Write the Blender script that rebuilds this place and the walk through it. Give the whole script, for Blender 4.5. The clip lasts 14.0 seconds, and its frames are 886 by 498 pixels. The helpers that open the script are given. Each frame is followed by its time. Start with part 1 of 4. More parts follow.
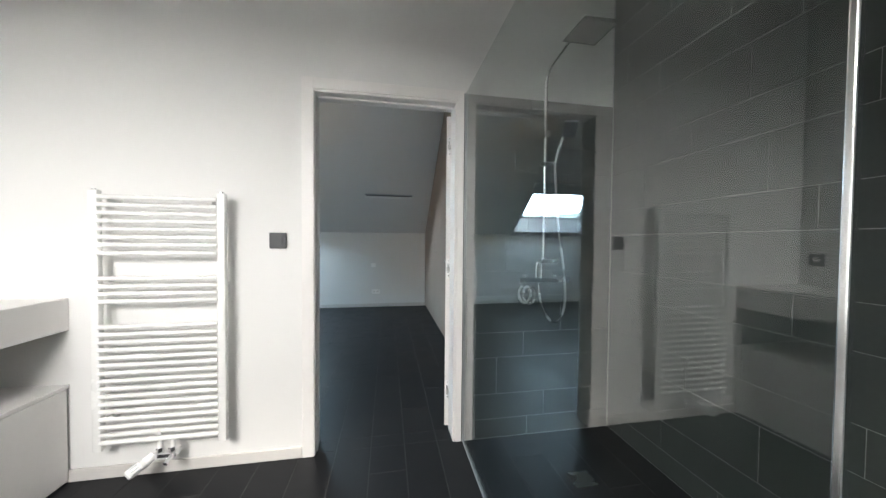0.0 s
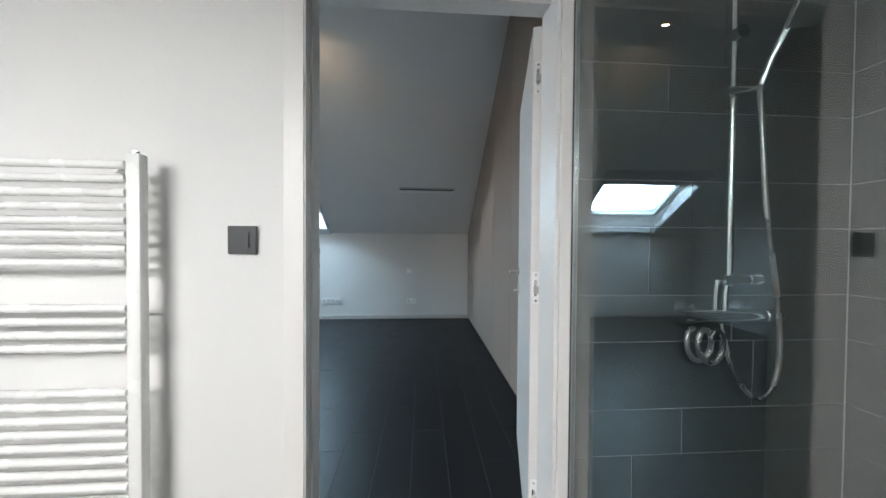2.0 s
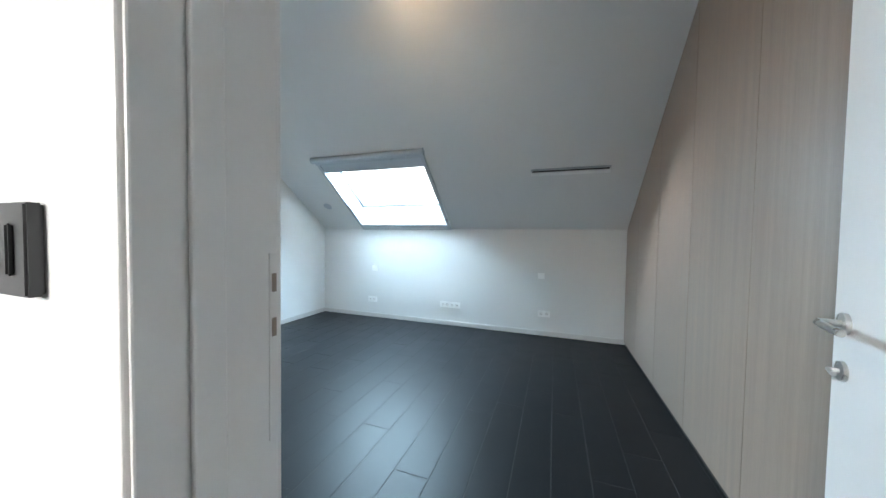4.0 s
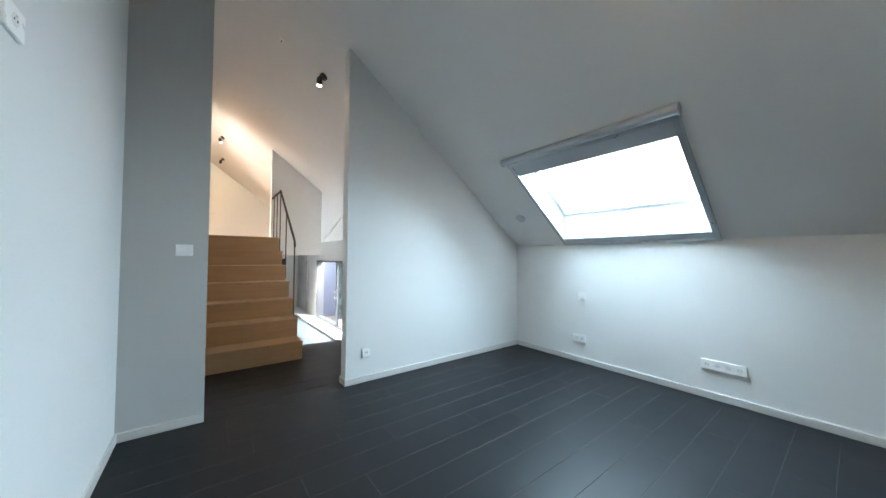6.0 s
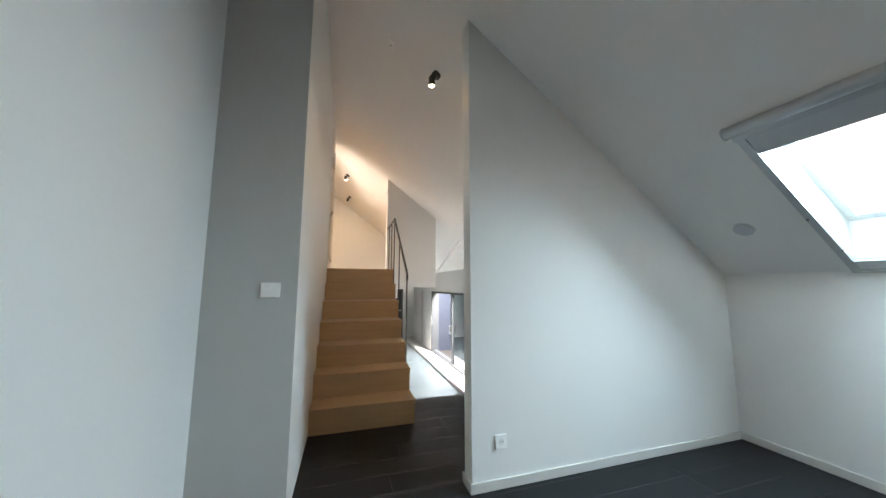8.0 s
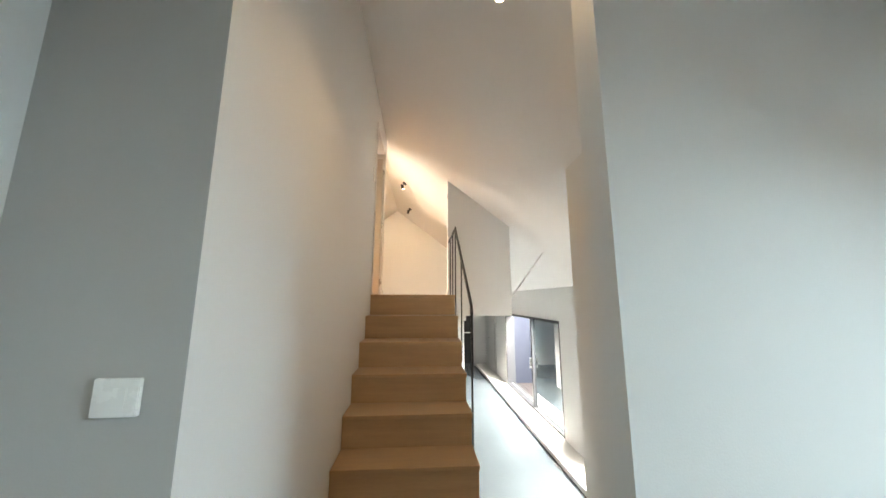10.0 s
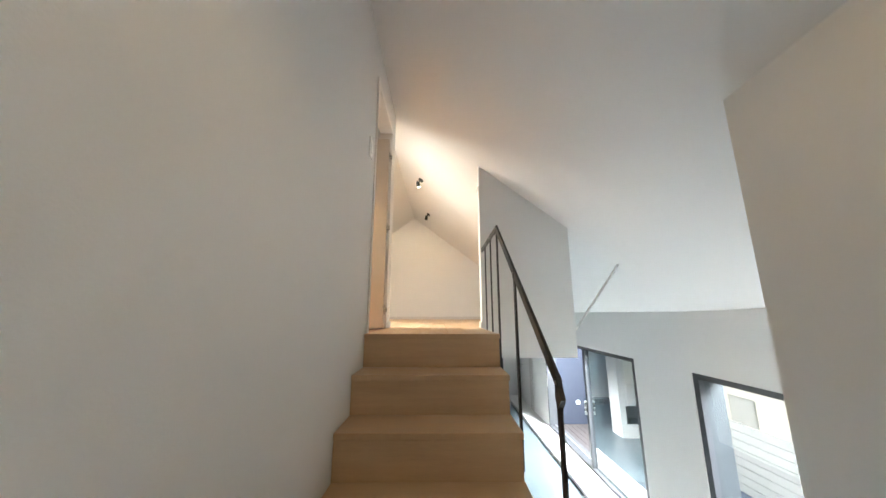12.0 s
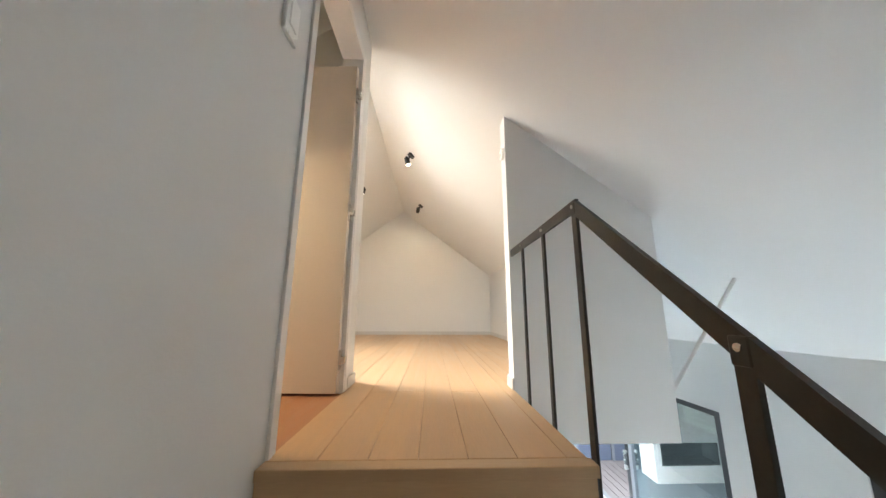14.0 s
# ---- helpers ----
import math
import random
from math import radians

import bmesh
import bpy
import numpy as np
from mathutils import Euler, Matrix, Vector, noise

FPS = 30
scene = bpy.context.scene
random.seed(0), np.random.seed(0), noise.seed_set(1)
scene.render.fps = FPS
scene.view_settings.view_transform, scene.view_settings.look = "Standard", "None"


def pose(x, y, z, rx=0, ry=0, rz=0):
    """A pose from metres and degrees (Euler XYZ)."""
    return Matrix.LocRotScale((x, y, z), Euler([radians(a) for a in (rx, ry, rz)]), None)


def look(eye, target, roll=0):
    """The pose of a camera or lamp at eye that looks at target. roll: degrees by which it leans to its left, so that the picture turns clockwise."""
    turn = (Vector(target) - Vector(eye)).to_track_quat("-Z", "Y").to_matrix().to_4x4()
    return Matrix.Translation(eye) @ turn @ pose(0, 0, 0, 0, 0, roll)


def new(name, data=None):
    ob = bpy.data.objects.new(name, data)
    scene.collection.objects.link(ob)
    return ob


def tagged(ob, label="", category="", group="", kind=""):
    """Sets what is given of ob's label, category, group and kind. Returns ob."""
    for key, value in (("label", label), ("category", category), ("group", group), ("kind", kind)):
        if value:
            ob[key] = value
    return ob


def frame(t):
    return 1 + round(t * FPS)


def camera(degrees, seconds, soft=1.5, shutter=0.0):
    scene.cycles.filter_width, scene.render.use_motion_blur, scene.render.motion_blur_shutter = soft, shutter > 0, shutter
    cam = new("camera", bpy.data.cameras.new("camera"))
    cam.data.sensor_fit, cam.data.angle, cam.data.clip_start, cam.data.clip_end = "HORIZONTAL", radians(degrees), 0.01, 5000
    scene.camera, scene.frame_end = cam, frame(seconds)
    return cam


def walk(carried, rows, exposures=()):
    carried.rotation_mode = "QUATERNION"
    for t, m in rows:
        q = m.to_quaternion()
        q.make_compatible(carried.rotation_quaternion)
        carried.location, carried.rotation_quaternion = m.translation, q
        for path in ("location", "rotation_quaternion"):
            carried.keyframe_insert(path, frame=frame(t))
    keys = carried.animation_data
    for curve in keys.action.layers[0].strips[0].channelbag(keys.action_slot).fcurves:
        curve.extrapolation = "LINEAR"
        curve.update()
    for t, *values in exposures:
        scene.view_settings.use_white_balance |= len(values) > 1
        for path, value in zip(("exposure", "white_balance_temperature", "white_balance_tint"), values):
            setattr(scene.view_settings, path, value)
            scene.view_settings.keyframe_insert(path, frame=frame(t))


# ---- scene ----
cam = camera(109.6, 14.0)
PATH = [
    (0, (0.412, -1.877, 1.241), (0.761, 0.092, 1.193), 0.5),
    (0.5, (0.308, -1.677, 1.233), (0.489, 0.314, 1.199), 0.2),
    (0.8, (0.256, -1.557, 1.23), (0.41, 0.437, 1.203), 0.2),
    (1, (0.248, -1.473, 1.232), (0.398, 0.522, 1.205), 0.2),
    (1.5, (0.286, -1.255, 1.227), (0.447, 0.739, 1.204), 0.4),
    (2, (0.374, -1.024, 1.23), (0.504, 0.971, 1.198), 0.4),
    (2.2, (0.414, -0.935, 1.226), (0.514, 1.063, 1.194), 0.5),
    (4.3, (0.253, -0.014, 1.256), (-0.576, 1.804, 1.187), 0.8),
    (4.5, (0.204, 0.075, 1.247), (-0.722, 1.836, 1.186), 0.8),
    (5, (-0.01, 0.231, 1.229), (-1.179, 1.854, 1.194), 0.7),
    (5.5, (-0.181, 0.42, 1.224), (-1.582, 1.847, 1.226), 0.4),
    (6, (-0.391, 0.581, 1.22), (-1.987, 1.785, 1.276), 0.3),
    (6.5, (-0.614, 0.673, 1.229), (-2.341, 1.677, 1.337), 0.2),
    (7, (-0.85, 0.718, 1.248), (-2.661, 1.55, 1.405), 0.1),
    (7.5, (-1.086, 0.764, 1.262), (-2.948, 1.467, 1.46), 0.1),
    (8, (-1.361, 0.852, 1.29), (-3.26, 1.435, 1.524), 0.1),
    (8.2, (-1.469, 0.907, 1.309), (-3.382, 1.437, 1.551), 0.2),
    (10.3, (-2.75, 1.126, 1.495), (-4.718, 1.235, 1.837), 0.0),
    (10.5, (-2.905, 1.117, 1.502), (-4.871, 1.21, 1.862), -0.1),
    (11, (-3.21, 1.152, 1.567), (-5.175, 1.194, 1.942), 0.1),
    (11.5, (-3.509, 1.15, 1.622), (-5.471, 1.171, 2.011), -0.0),
    (12, (-3.816, 1.109, 1.676), (-5.775, 1.124, 2.079), -0.0),
    (12.5, (-4.096, 1.04, 1.741), (-6.053, 1.067, 2.153), 0.1),
    (13, (-4.424, 0.98, 1.808), (-6.379, 1.041, 2.228), 0.1),
    (13.5, (-4.729, 0.982, 1.874), (-6.683, 1.062, 2.293), 0.2),
    (14, (-5.1, 1.051, 1.949), (-7.058, 1.12, 2.351), 0.2),
]
walk(cam, [(t, look(eye, target, roll)) for t, eye, target, roll in PATH],
     [(0.0, 0.97, 6450, 11), (1.0, 0.85, 6400, 11), (2.2, 0.8, 6250, 11), (3.5, 0.95, 6300, 11), (4.3, 1.65, 6350, 11), (5.5, 1.35, 6450, 11), (7.0, 0.85, 6950, 12), (8.2, 0.85, 7150, 13),
      (10.3, 1.15, 7450, 11), (11.5, 1.02, 6700, 9), (12.5, 0.90, 6150, 6), (14.0, 0.82, 6060, 6)])

# ---- light ----
world = bpy.data.worlds.new("world")
scene.world = world
world.use_nodes = True
wn = world.node_tree.nodes
sky = wn.new("ShaderNodeTexSky")
sky.sky_type = "NISHITA"
sky.sun_disc = False
sky.sun_elevation = radians(42)
sky.sun_rotation = radians(-162)
sky.air_density, sky.dust_density, sky.ozone_density = 1.0, 7.0, 0.6
wn["Background"].inputs["Strength"].default_value = 0.085
world.node_tree.links.new(sky.outputs["Color"], wn["Background"].inputs["Color"])

SUN = bpy.data.lights.new("sun", "SUN")
SUN.energy, SUN.angle, SUN.color = 1.2, radians(11), (1.0, 0.95, 0.88)
sun_ob = new("sun", SUN)
sun_ob.matrix_world = look((0, 0, 30), (2.0, 6.0, 24.3))


def area_lamp(name, eye, target, sx, sy, watts, colour):
    d = bpy.data.lights.new(name, "AREA")
    d.shape, d.size, d.size_y, d.energy, d.color = "RECTANGLE", sx, sy, watts, colour
    ob = new(name, d)
    ob.matrix_world = look(eye, target)
    return ob


def spot_light(name, eye, target, watts, colour, degrees, blend=0.6):
    d = bpy.data.lights.new(name, "SPOT")
    d.energy, d.color, d.spot_size, d.spot_blend, d.shadow_soft_size = watts, colour, radians(degrees), blend, 0.025
    ob = new(name, d)
    ob.matrix_world = look(eye, target)
    return ob


DAY = (0.55, 0.81, 1.0)
DAYW = (0.95, 0.98, 1.0)
WARM = (1.0, 0.72, 0.42)

# ---- roof shape ----
RIDGE_Y, KNEE_Y, KNEE_Z, PITCH = 0.44, 4.125, 1.394, 0.755


def drop(x):
    return 0.04 * max(0.0, min(3.6, -3.4 - x))


def roof(x, y):
    yy = y if y >= RIDGE_Y else 2 * RIDGE_Y - y
    return KNEE_Z + PITCH * (KNEE_Y - yy) - drop(x)


# skylight of the bedroom, in its opening in the roof
SKY_X0, SKY_X1, SKY_Y0, SKY_Y1 = -2.52, -1.13, 3.08, 4.025
area_lamp("skylight_daylight", (-2.0, 3.86, roof(0, 3.55) + 0.50), (-1.12, 2.50, roof(0, 3.55) - 0.66), 1.7, 1.2, 185, DAY)
# roof window of the bathroom
area_lamp("bath_daylight", (-0.85, -3.06, roof(0, -2.65) + 0.70), (-0.75, -1.90, roof(0, -2.65) - 0.50), 2.0, 1.5, 190, (1.0, 0.985, 0.955))
# tall windows of the lower room
area_lamp("window_daylight_1", (-9.0, 4.75, 2.4), (-9.0, 3.2, 1.75), 3.2, 1.6, 1600, DAYW)
area_lamp("window_daylight_2", (-5.9, 4.75, 2.4), (-5.9, 3.2, 1.75), 2.2, 1.6, 1100, DAYW)
# roof window on the far slope of the loft
LOFT_WX0, LOFT_WX1 = -8.15, -7.25
area_lamp("loft_daylight", (-7.7, -0.60, roof(-7.7, -0.55) + 0.36), (-7.7, -0.1, roof(-7.7, -0.55) - 0.6), 0.85, 0.9, 56, (1.0, 0.97, 0.90))

# ---- materials ----
def mat(name, colour, rough=0.5, metal=0.0, noise_scale=8.0, vary=0.06, bump=0.0, bump_scale=60.0, stretch=(1, 1, 1), island=0.0, coat=0.0, rough_vary=0.08, spec=0.5):
    m = bpy.data.materials.new(name)
    m.use_nodes = True
    nt = m.node_tree
    n, l = nt.nodes, nt.links
    b = n["Principled BSDF"]
    b.inputs["Metallic"].default_value = metal
    b.inputs["Coat Weight"].default_value = coat
    b.inputs["Specular IOR Level"].default_value = spec
    tc = n.new("ShaderNodeTexCoord")
    mp = n.new("ShaderNodeMapping")
    mp.inputs["Scale"].default_value = stretch
    if island:
        geo = n.new("ShaderNodeNewGeometry")
        l.new(geo.outputs["Position"], mp.inputs["Vector"])
    else:
        l.new(tc.outputs["Object"], mp.inputs["Vector"])
    big = n.new("ShaderNodeTexNoise")
    big.inputs["Scale"].default_value = noise_scale
    big.inputs["Detail"].default_value = 5
    l.new(mp.outputs["Vector"], big.inputs["Vector"])
    fine = n.new("ShaderNodeTexNoise")
    fine.inputs["Scale"].default_value = bump_scale
    fine.inputs["Detail"].default_value = 6
    l.new(mp.outputs["Vector"], fine.inputs["Vector"])
    add = n.new("ShaderNodeMath")
    add.operation = "ADD"
    l.new(big.outputs["Fac"], add.inputs[0])
    half = n.new("ShaderNodeMath")
    half.operation = "MULTIPLY"
    half.inputs[1].default_value = 0.5
    l.new(fine.outputs["Fac"], half.inputs[0])
    l.new(half.outputs[0], add.inputs[1])
    last = add
    if island:
        oi = n.new("ShaderNodeObjectInfo")
        mu = n.new("ShaderNodeMath")
        mu.operation = "MULTIPLY_ADD"
        mu.inputs[1].default_value = island
        l.new(oi.outputs["Random"], mu.inputs[0])
        l.new(add.outputs[0], mu.inputs[2])
        last = mu
    ramp = n.new("ShaderNodeMapRange")
    ramp.inputs["From Min"].default_value = 0.45
    ramp.inputs["From Max"].default_value = 1.05 + island
    ramp.inputs["To Min"].default_value = 1 - vary
    ramp.inputs["To Max"].default_value = 1 + vary
    l.new(last.outputs[0], ramp.inputs["Value"])
    vm = n.new("ShaderNodeVectorMath")
    vm.operation = "SCALE"
    vm.inputs[0].default_value = colour[:3]
    l.new(ramp.outputs["Result"], vm.inputs["Scale"])
    l.new(vm.outputs["Vector"], b.inputs["Base Color"])
    rr = n.new("ShaderNodeMapRange")
    rr.inputs["From Min"].default_value, rr.inputs["From Max"].default_value = 0.3, 0.7
    rr.inputs["To Min"].default_value, rr.inputs["To Max"].default_value = max(0.02, rough - rough_vary), min(1.0, rough + rough_vary)
    l.new(big.outputs["Fac"], rr.inputs["Value"])
    l.new(rr.outputs["Result"], b.inputs["Roughness"])
    if bump:
        bp = n.new("ShaderNodeBump")
        bp.inputs["Strength"].default_value = bump
        bp.inputs["Distance"].default_value = 0.004
        l.new(fine.outputs["Fac"], bp.inputs["Height"])
        l.new(bp.outputs["Normal"], b.inputs["Normal"])
    return m


def glass_mat(name, tint=(0.93, 0.97, 0.96), gloss=0.04):
    """Clear pane: see-through with the mirror image of a polished sheet."""
    m = bpy.data.materials.new(name)
    m.use_nodes = True
    n, l = m.node_tree.nodes, m.node_tree.links
    n.remove(n["Principled BSDF"])
    tr = n.new("ShaderNodeBsdfTransparent")
    tr.inputs["Color"].default_value = (*tint, 1)
    gl = n.new("ShaderNodeBsdfGlossy")
    gl.inputs["Roughness"].default_value = 0.0
    lw = n.new("ShaderNodeLayerWeight")
    lw.inputs["Blend"].default_value = 0.5
    pw = n.new("ShaderNodeMath")
    pw.operation = "POWER"
    pw.inputs[1].default_value = 4.2
    l.new(lw.outputs["Facing"], pw.inputs[0])
    fr = n.new("ShaderNodeMath")
    fr.operation = "MULTIPLY_ADD"
    fr.inputs[1].default_value, fr.inputs[2].default_value = 1.0 - gloss, gloss
    l.new(pw.outputs[0], fr.inputs[0])
    mx = n.new("ShaderNodeMixShader")
    l.new(fr.outputs[0], mx.inputs["Fac"])
    l.new(tr.outputs["BSDF"], mx.inputs[1])
    l.new(gl.outputs["BSDF"], mx.inputs[2])
    l.new(mx.outputs["Shader"], n["Material Output"].inputs["Surface"])
    return m


def glow_mat(name, colour, strength):
    m = bpy.data.materials.new(name)
    m.use_nodes = True
    b = m.node_tree.nodes["Principled BSDF"]
    b.inputs["Base Color"].default_value = (*colour, 1)
    b.inputs["Emission Color"].default_value = (*colour, 1)
    b.inputs["Emission Strength"].default_value = strength
    return m


M_WALL = mat("white_wall_paint", (0.76, 0.755, 0.74), 0.62, noise_scale=1.3, vary=0.018, bump=0.12, bump_scale=180, spec=0.3)
M_GREYWALL = mat("light_grey_wall_face", (0.50, 0.50, 0.49), 0.62, noise_scale=1.3, vary=0.018, bump=0.12, bump_scale=180, spec=0.3)
M_CEIL = mat("white_ceiling_paint", (0.80, 0.79, 0.775), 0.7, noise_scale=1.1, vary=0.015, bump=0.1, bump_scale=160, spec=0.25)
M_TRIM = mat("white_lacquer", (0.80, 0.78, 0.76), 0.38, noise_scale=3, vary=0.02)
# pale lacquer, with the shade low on the walls put into its grey
M_SKIRT = mat("shaded_pale_grey_skirting", (0.62, 0.60, 0.575), 0.45, noise_scale=3, vary=0.03)
M_DOOR = mat("cream_lacquered_door", (0.66, 0.60, 0.54), 0.45, noise_scale=2, vary=0.03, bump=0.05, bump_scale=90)
M_TILE = mat("dark_slate_tile", (0.012, 0.0128, 0.0145), 0.42, noise_scale=5, vary=0.22, bump=0.0, bump_scale=45, island=0.25, spec=0.17, rough_vary=0.03)
M_GROUT = mat("grey_grout", (0.030, 0.030, 0.031), 0.85, noise_scale=20, vary=0.15)
M_WTILE = mat("dark_green_grey_wall_tile", (0.053, 0.062, 0.058), 0.38, spec=0.33, noise_scale=3, vary=0.16, bump=0.0, bump_scale=60, island=0.2, rough_vary=0.03)
M_WGROUT = mat("pale_grout", (0.36, 0.37, 0.36), 0.85, noise_scale=20, vary=0.12)
M_OAK = mat("light_oak", (0.56, 0.37, 0.21), 0.42, noise_scale=3.0, vary=0.16, bump=0.15, bump_scale=30, stretch=(0.6, 9, 9), island=0.35)
M_OAKX = mat("oak_stair_board", (0.50, 0.335, 0.19), 0.4, noise_scale=3.0, vary=0.14, bump=0.15, bump_scale=30, stretch=(9, 0.6, 9), island=0.15)
M_VENEER = mat("grey_brown_veneer", (0.31, 0.245, 0.20), 0.4, noise_scale=2.5, vary=0.22, bump=0.06, bump_scale=40, stretch=(14, 14, 0.35), island=0.1)
M_RED = mat("reddish_parquet", (0.42, 0.20, 0.10), 0.45, noise_scale=3, vary=0.12, stretch=(1, 8, 8))
M_CHROME = mat("chrome", (0.92, 0.925, 0.93), 0.17, 1.0, vary=0.02, rough_vary=0.03)
M_STEEL = mat("brushed_steel", (0.58, 0.57, 0.55), 0.28, 1.0, vary=0.04)
M_BLACK = mat("black_steel", (0.028, 0.026, 0.023), 0.42, 0.0, vary=0.2, bump=0.1, bump_scale=120)
M_DARKPL = mat("anthracite_plastic", (0.055, 0.057, 0.06), 0.45, vary=0.05)
M_WHITEPL = mat("white_plastic", (0.92, 0.915, 0.90), 0.28, vary=0.02)
M_HOLE = mat("dark_recess", (0.02, 0.02, 0.02), 0.7, vary=0.05)
M_ENAMEL = mat("white_enamel", (0.84, 0.84, 0.82), 0.25, vary=0.015)
M_ALU = mat("grey_aluminium", (0.50, 0.52, 0.54), 0.35, 0.6, vary=0.04)
M_ANTH = mat("anthracite_window_frame", (0.045, 0.048, 0.054), 0.45, vary=0.08)
M_BLIND = mat("pale_grey_blind_cloth", (0.55, 0.57, 0.60), 0.9, vary=0.04, bump=0.2, bump_scale=300)
M_RESIN = mat("blue_grey_resin_floor", (0.115, 0.14, 0.155), 0.16, noise_scale=1.5, vary=0.06, rough_vary=0.04)
M_DECK = mat("weathered_deck_board", (0.05, 0.042, 0.042), 0.7, noise_scale=4, vary=0.25, bump=0.5, bump_scale=40, stretch=(1, 8, 8), island=0.3)
M_FENCE = mat("weathered_grey_cladding", (0.15, 0.14, 0.135), 0.8, noise_scale=4, vary=0.2, bump=0.4, bump_scale=40, stretch=(0.7, 8, 8), island=0.3)
M_BLUEWALL = mat("slate_blue_render", (0.019, 0.025, 0.043), 0.8, noise_scale=2, vary=0.06, bump=0.2, bump_scale=150)
M_RENDER = mat("pale_facade_render", (0.80, 0.79, 0.76), 0.85, noise_scale=2, vary=0.05)
M_GRASS = mat("far_ground", (0.10, 0.11, 0.07), 0.95, noise_scale=0.4, vary=0.25)
M_GLASS = glass_mat("shower_glass", (0.93, 0.965, 0.955), 0.09)
M_COATED = glass_mat("sun_coated_glass", (0.50, 0.60, 0.62), 0.40)
M_PANE = glass_mat("window_glass", (0.92, 0.955, 0.955), 0.045)
M_SKYBACK = glow_mat("hazy_bright_sky", (0.93, 0.97, 1.0), 0.9)
M_BULB = glow_mat("lamp_lens", (1.0, 0.78, 0.5), 14.0)

# ---- building helpers ----
def box(bm, x0, y0, z0, x1, y1, z1, bevel=0.0):
    x0, x1, y0, y1, z0, z1 = min(x0, x1), max(x0, x1), min(y0, y1), max(y0, y1), min(z0, z1), max(z0, z1)
    m = Matrix.Translation(((x0 + x1) / 2, (y0 + y1) / 2, (z0 + z1) / 2)) @ Matrix.Diagonal((x1 - x0, y1 - y0, z1 - z0, 1))
    vs = bmesh.ops.create_cube(bm, size=1.0, matrix=m)["verts"]
    if bevel:
        es = list({e for v in vs for e in v.link_edges})
        bmesh.ops.bevel(bm, geom=es, offset=bevel, segments=2, affect="EDGES", profile=0.5)
    return bm


def prism(bm, pts, off):
    a = [bm.verts.new(p) for p in pts]
    b = [bm.verts.new(Vector(p) + Vector(off)) for p in pts]
    bm.faces.new(a)
    bm.faces.new(b[::-1])
    for i in range(len(a)):
        j = (i + 1) % len(a)
        bm.faces.new((a[j], a[i], b[i], b[j]))
    bmesh.ops.recalc_face_normals(bm, faces=bm.faces[:])
    return bm


def rod(bm, p, q, r, n=16, r2=None):
    p, q = Vector(p), Vector(q)
    d = q - p
    m = Matrix.Translation((p + q) / 2) @ d.to_track_quat("Z", "Y").to_matrix().to_4x4()
    bmesh.ops.create_cone(bm, cap_ends=True, segments=n, radius1=r, radius2=r if r2 is None else r2, depth=d.length, matrix=m)
    return bm


def tube(bm, pts, r, n=10):
    """A round tube swept along a line of points."""
    pts = [Vector(p) for p in pts]
    rings = []
    up = Vector((0.13, 0.27, 0.95)).normalized()
    for i, p in enumerate(pts):
        d = (pts[min(i + 1, len(pts) - 1)] - pts[max(i - 1, 0)]).normalized()
        s = d.cross(up)
        if s.length < 1e-3:
            s = d.cross(Vector((1, 0, 0)))
        s.normalize()
        u = s.cross(d).normalized()
        up = u
        rings.append([bm.verts.new(p + r * (math.cos(2 * math.pi * k / n) * s + math.sin(2 * math.pi * k / n) * u)) for k in range(n)])
    for a, b in zip(rings, rings[1:]):
        for k in range(n):
            bm.faces.new((a[k], a[(k + 1) % n], b[(k + 1) % n], b[k]))
    bm.faces.new(rings[0][::-1])
    bm.faces.new(rings[-1])
    bmesh.ops.recalc_face_normals(bm, faces=bm.faces[:])
    return bm


def B():
    return bmesh.new()


def mesh_ob(name, bm, material, smooth=False):
    me = bpy.data.meshes.new(name)
    bm.to_mesh(me)
    bm.free()
    me.materials.append(material)
    if smooth:
        for p in me.polygons:
            p.use_smooth = True
        me.set_sharp_from_angle(angle=radians(38))
    return new(name, me)


def part(name, bm, material, parent, label="", smooth=False):
    ob = mesh_ob(name, bm, material, smooth)
    ob.parent = parent
    return tagged(ob, label)


def thing(name, at, label, category, group=""):
    ob = new(name)
    ob.location = at
    ob.empty_display_size = 0.05
    bpy.context.view_layer.update()
    return tagged(ob, label, category, group)


def at_home(root):
    """Parts are built in world places: keep them there under a root that stands at the thing's base."""
    inv = Matrix.Translation(root.location).inverted()
    for c in root.children:
        c.matrix_parent_inverse = inv


def struct(name, bm, material, label, smooth=False):
    return tagged(mesh_ob(name, bm, material, smooth), label, "", "", "structure")


# ---- the shell: walls ----
Z_LAND, Z_LOW = 1.536, -0.875
BATH_W, BATH_E, BATH_S = -1.76, 1.88, -3.3
WX0, WX1 = -3.455, -3.328
OPEN0, OPEN1 = 0.586, 1.65
PANEL_X = 1.122
STAIR_Y, STAIR_R = 0.58, 1.515
STEP_N, GOING = 7, 0.2725
RISE = Z_LAND / STEP_N
TOP_X = -6.06
BOX_X, BOX_Y, BOX_Z = -6.93, 2.42, 1.26
WIN_Y = 3.55
CLOSET_Y, CLOSET_X = 2.40, -5.07

# wall between bathroom and bedroom, with the doorway through it
bm = B()
T = 0.122
box(bm, -3.455, 0, 0, 0, T, 3.72)
box(bm, 0.827, 0, 0, 2.1, T, 3.72)
box(bm, 0, 0, 2.09, 0.827, T, 3.72)
tagged(struct("wall_north", bm, M_WALL, "white painted wall with a doorway to the bathroom"), "", "wall")


